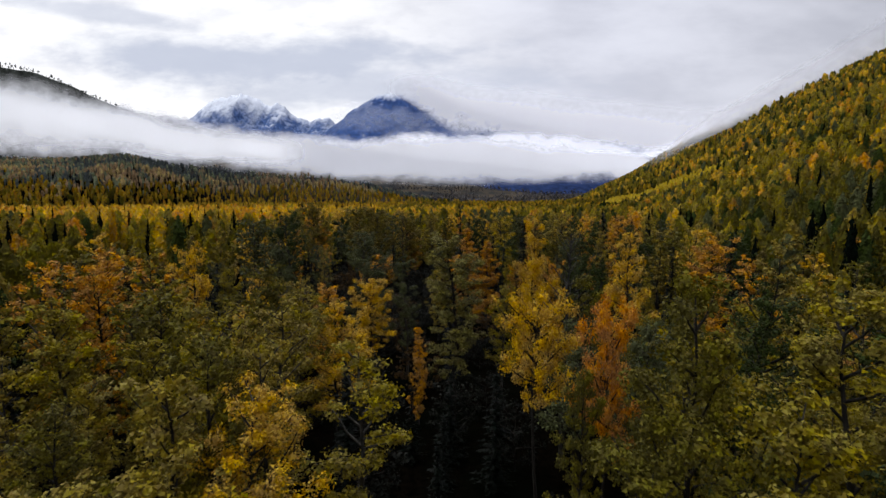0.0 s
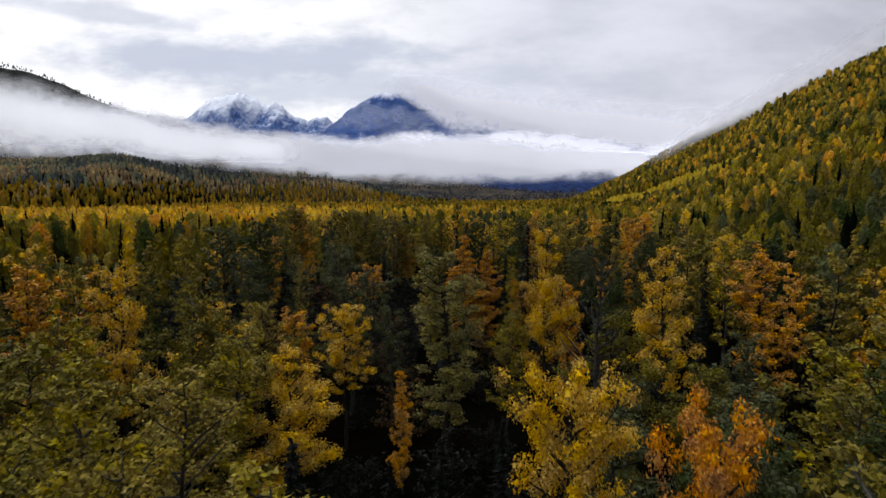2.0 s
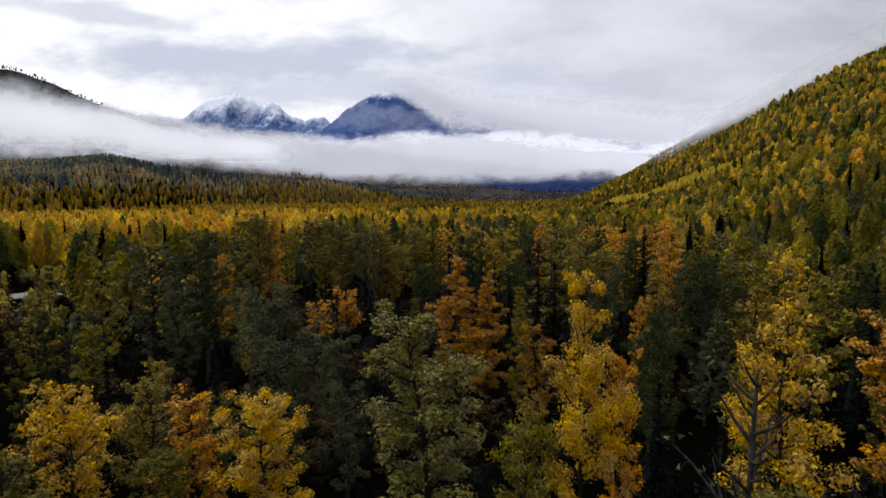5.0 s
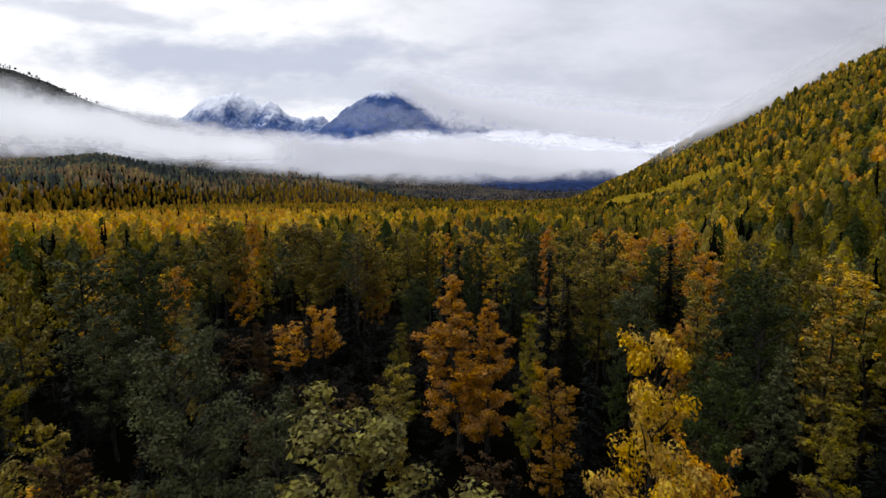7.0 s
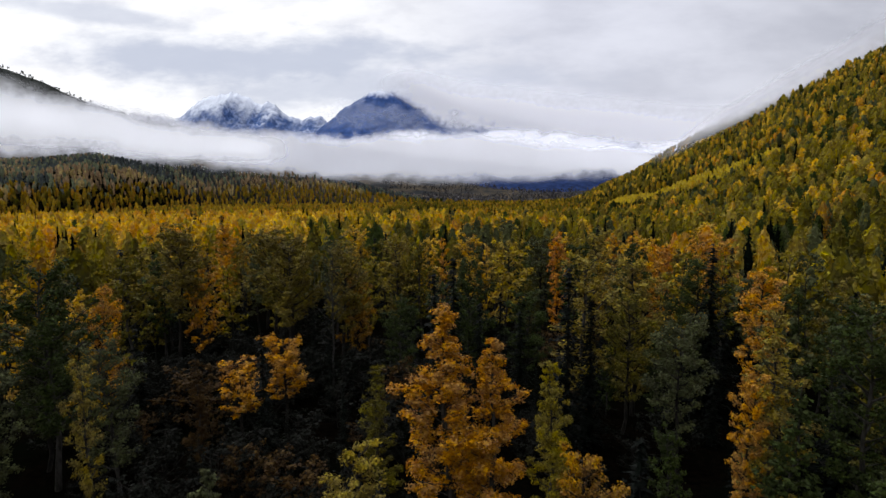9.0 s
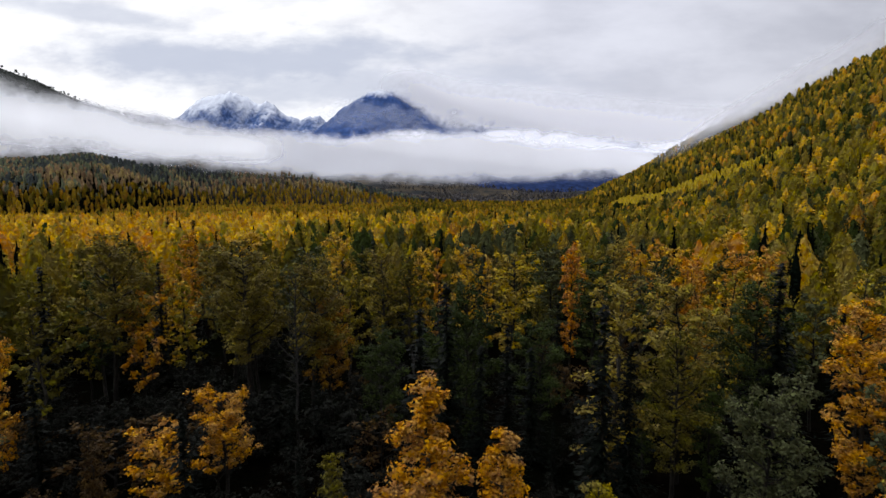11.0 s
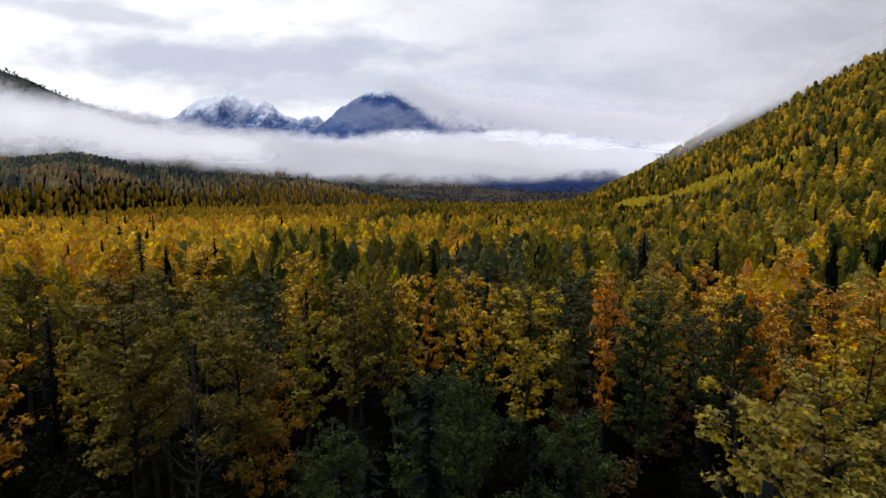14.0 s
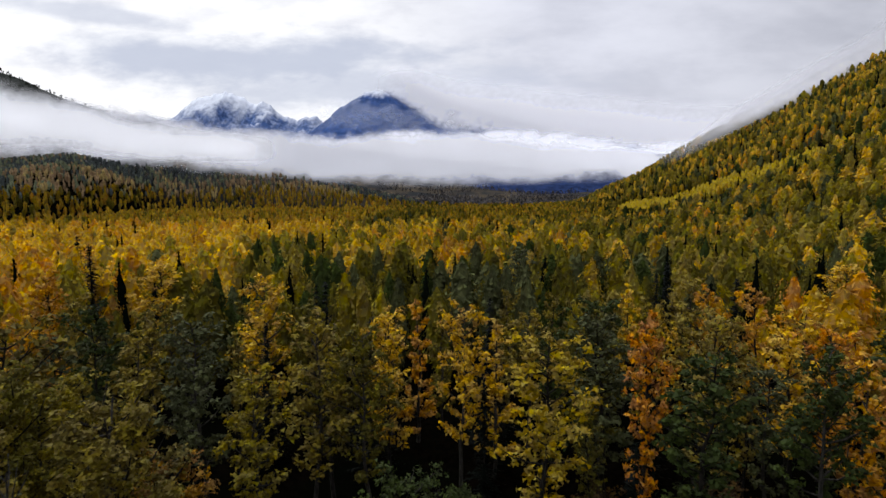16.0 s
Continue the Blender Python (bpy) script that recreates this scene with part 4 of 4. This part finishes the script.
p = p[(np.abs(p[:, 0]) > np.maximum(81, 0.95 * p[:, 1] + 14)) | (p[:, 1] > 8) & (np.abs(p[:, 0]) > 0.95 * p[:, 1] + 14) & (np.abs(p[:, 0]) > 29)]
wood("mixed_woodland", "autumn poplars and spruces along the sides of the valley", fill(p, rng), shapes(6, 6, 30, 1.0))


def slope_colour(x, y, rng):
    """Yellow-greens and golds; a bright band of young growth runs up the hillside."""
    c = np.array((LIME, LIME, LIME, OLIVE, STRAW, STRAW, SAGE, GREEN, GOLD, GOLD if waves(x, y, 26, 9.0) < 0.2 else AMBER)[rng.integers(10)]) * rng.uniform(0.75, 1.25)
    if x < toe(y) - 10:
        return autumn(x, y, rng)
    band = x - np.interp(y, [335, 346, 386, 420, 450, 540], [200, 194, 178, 167, 160, 163])
    if abs(band) < 11 and 330 < y < 545:
        c = np.array((0.46, 0.36, 0.010)) * rng.uniform(0.85, 1.1)
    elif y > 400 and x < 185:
        # darker on this far shoulder
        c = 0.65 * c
    return c


def keep_band(rows):
    """The band's growth is low, with no spruce in it."""
    out = []
    for r in rows:
        if r[0] > toe(r[1]) + 5:
            r = (r[0], r[1], r[2] * 0.78, r[3] * 1.1, *r[4:])
        band = r[0] - np.interp(r[1], [335, 346, 386, 420, 450, 540], [200, 194, 178, 167, 160, 163])
        if 325 < r[1] < 550 and abs(band) < 11:
            continue
        out.append(r)
    return out


p, rng = scatter(-330, 330, 190, 350, 4.0, 5)
p = p[(np.abs(p[:, 0] - 8) < 0.88 * p[:, 1] + 12)]
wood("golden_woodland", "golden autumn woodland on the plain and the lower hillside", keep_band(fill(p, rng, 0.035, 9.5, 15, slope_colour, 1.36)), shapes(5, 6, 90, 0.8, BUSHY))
p, rng = scatter(40, 700, 350, 900, 4.9, 15)
p = p[(p[:, 0] < 0.98 * p[:, 1]) & (p[:, 0] > toe(p[:, 1]) - 40) & (p[:, 0] < toe(p[:, 1]) + 330) & ((p[:, 1] < 600) | (p[:, 0] < toe(p[:, 1]) + 240) & (rng.random(len(p)) < 0.6))]
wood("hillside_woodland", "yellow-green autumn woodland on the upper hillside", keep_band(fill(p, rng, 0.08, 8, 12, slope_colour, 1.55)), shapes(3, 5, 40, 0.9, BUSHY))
p, rng = scatter(300, 900, 600, 1000, 8.0, 35)
p = p[(p[:, 0] < 0.98 * p[:, 1]) & (p[:, 0] > toe(p[:, 1]) + 200)]
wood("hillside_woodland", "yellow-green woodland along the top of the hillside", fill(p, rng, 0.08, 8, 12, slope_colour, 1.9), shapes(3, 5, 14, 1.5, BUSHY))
rng = np.random.default_rng(61)
young = []
for y in np.arange(331, 545, 2.2):
    mid = np.interp(y, [335, 346, 386, 420, 450, 540], [200, 194, 178, 167, 160, 163])
    for x in np.arange(mid - 10, mid + 10, 2.4):
        young.append((x + rng.normal(0, 0.7), y + rng.normal(0, 0.7), rng.uniform(3.6, 6.0), 1.5, rng.integers(4), *(np.array((0.42, 0.30, 0.008)) * rng.uniform(0.8, 1.15))))
wood("young_growth", "bright yellow band of low young poplars on the hillside", young, shapes(3, 5, 22, 0.85, BUSHY))


def hill_colour(x, y, rng):
    """Dull browns and grey-greens in patches, tinted darker and bluer with distance for haze."""
    tones = ((0.022, 0.026, 0.025), (0.048, 0.054, 0.032), (0.090, 0.060, 0.032), (0.115, 0.085, 0.032))
    k = 0.42 + 0.5 * waves(x, y, 110, 3.0) + 0.4 * waves(x, y, 38, 1.0) + rng.normal(0, 0.17)
    c = np.array(tones[int(np.clip(k * 4, 0, 3))]) * rng.uniform(2.4, 3.8)
    # haze put into the leaf colour: red and green fade with distance
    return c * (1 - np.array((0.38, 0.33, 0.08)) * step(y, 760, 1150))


def foot_colour(x, y, rng):
    """Golden on the plain, duller where the left hill rises."""
    up = float(left_hill(x, y)) + 9 * float(waves(x, y, 60, 2.0)) + rng.normal(0, 3)
    if up < 8:
        return autumn(x, y, rng)
    return autumn(x, y, rng) * 0.78 if up < 16 + 16 * rng.random() else hill_colour(x, y, rng)


p, rng = scatter(-640, 175, 350, 860, 6.2, 6)
p = p[(np.abs(p[:, 0]) < 0.95 * p[:, 1]) & (p[:, 0] < toe(p[:, 1]) - 30)]
wood("far_woodland", "far autumn woodland below the hills", fill(p, rng, 0.07, 7.5, 11.5, foot_colour, 1.5), shapes(3, 5, 22, 1.2, BUSHY))


p, rng = scatter(-1000, 0, 560, 1150, 8.0, 8)
p = p[(np.abs(p[:, 0]) < 0.95 * p[:, 1]) & (p[:, 0] < -0.02 * p[:, 1]) & ((p[:, 1] > 860) | (p[:, 0] < -640))]
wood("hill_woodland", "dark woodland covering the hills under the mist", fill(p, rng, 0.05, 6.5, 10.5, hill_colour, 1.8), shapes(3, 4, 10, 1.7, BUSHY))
p, rng = scatter(-500, 800, 880, 1950, 15.0, 9)
p = p[(p[:, 0] < 0.42 * p[:, 1]) & (p[:, 0] > -0.1 * p[:, 1]) & (waves(p[:, 0], p[:, 1], 70, 8.0) > -0.15)]
# grey leaf colour with the haze of the distance mixed in
wood("hill_woodland", "woodland on the far rolling hills, greyed with haze in its colour", fill(p, rng, 0.1, 7, 11, lambda x, y, r: np.array((0.066, 0.062, 0.064)) * r.uniform(0.6, 1.6) * (1 + 0.5 * waves(x, y, 120, 2.0)), 2.4), shapes(3, 4, 3, 3.0, BUSHY))
rng = np.random.default_rng(44)
p = np.stack([rng.uniform(-1400, -440, 1500), rng.uniform(1138, 1152, 1500)], -1)
wood("ridge_woodland", "dark spruces along the crest of the misty ridge", fill(p, rng, 0.0, 4.5, 6.5, lambda x, y, r: np.array((0.04, 0.045, 0.035)), 2.0), shapes(4, 5, 8, 2.2),
     lambda x, y: np.interp(x, *zip(*RIDGE)) * (1 - (abs(y - 1150) / 110) ** 0.85) - 4)
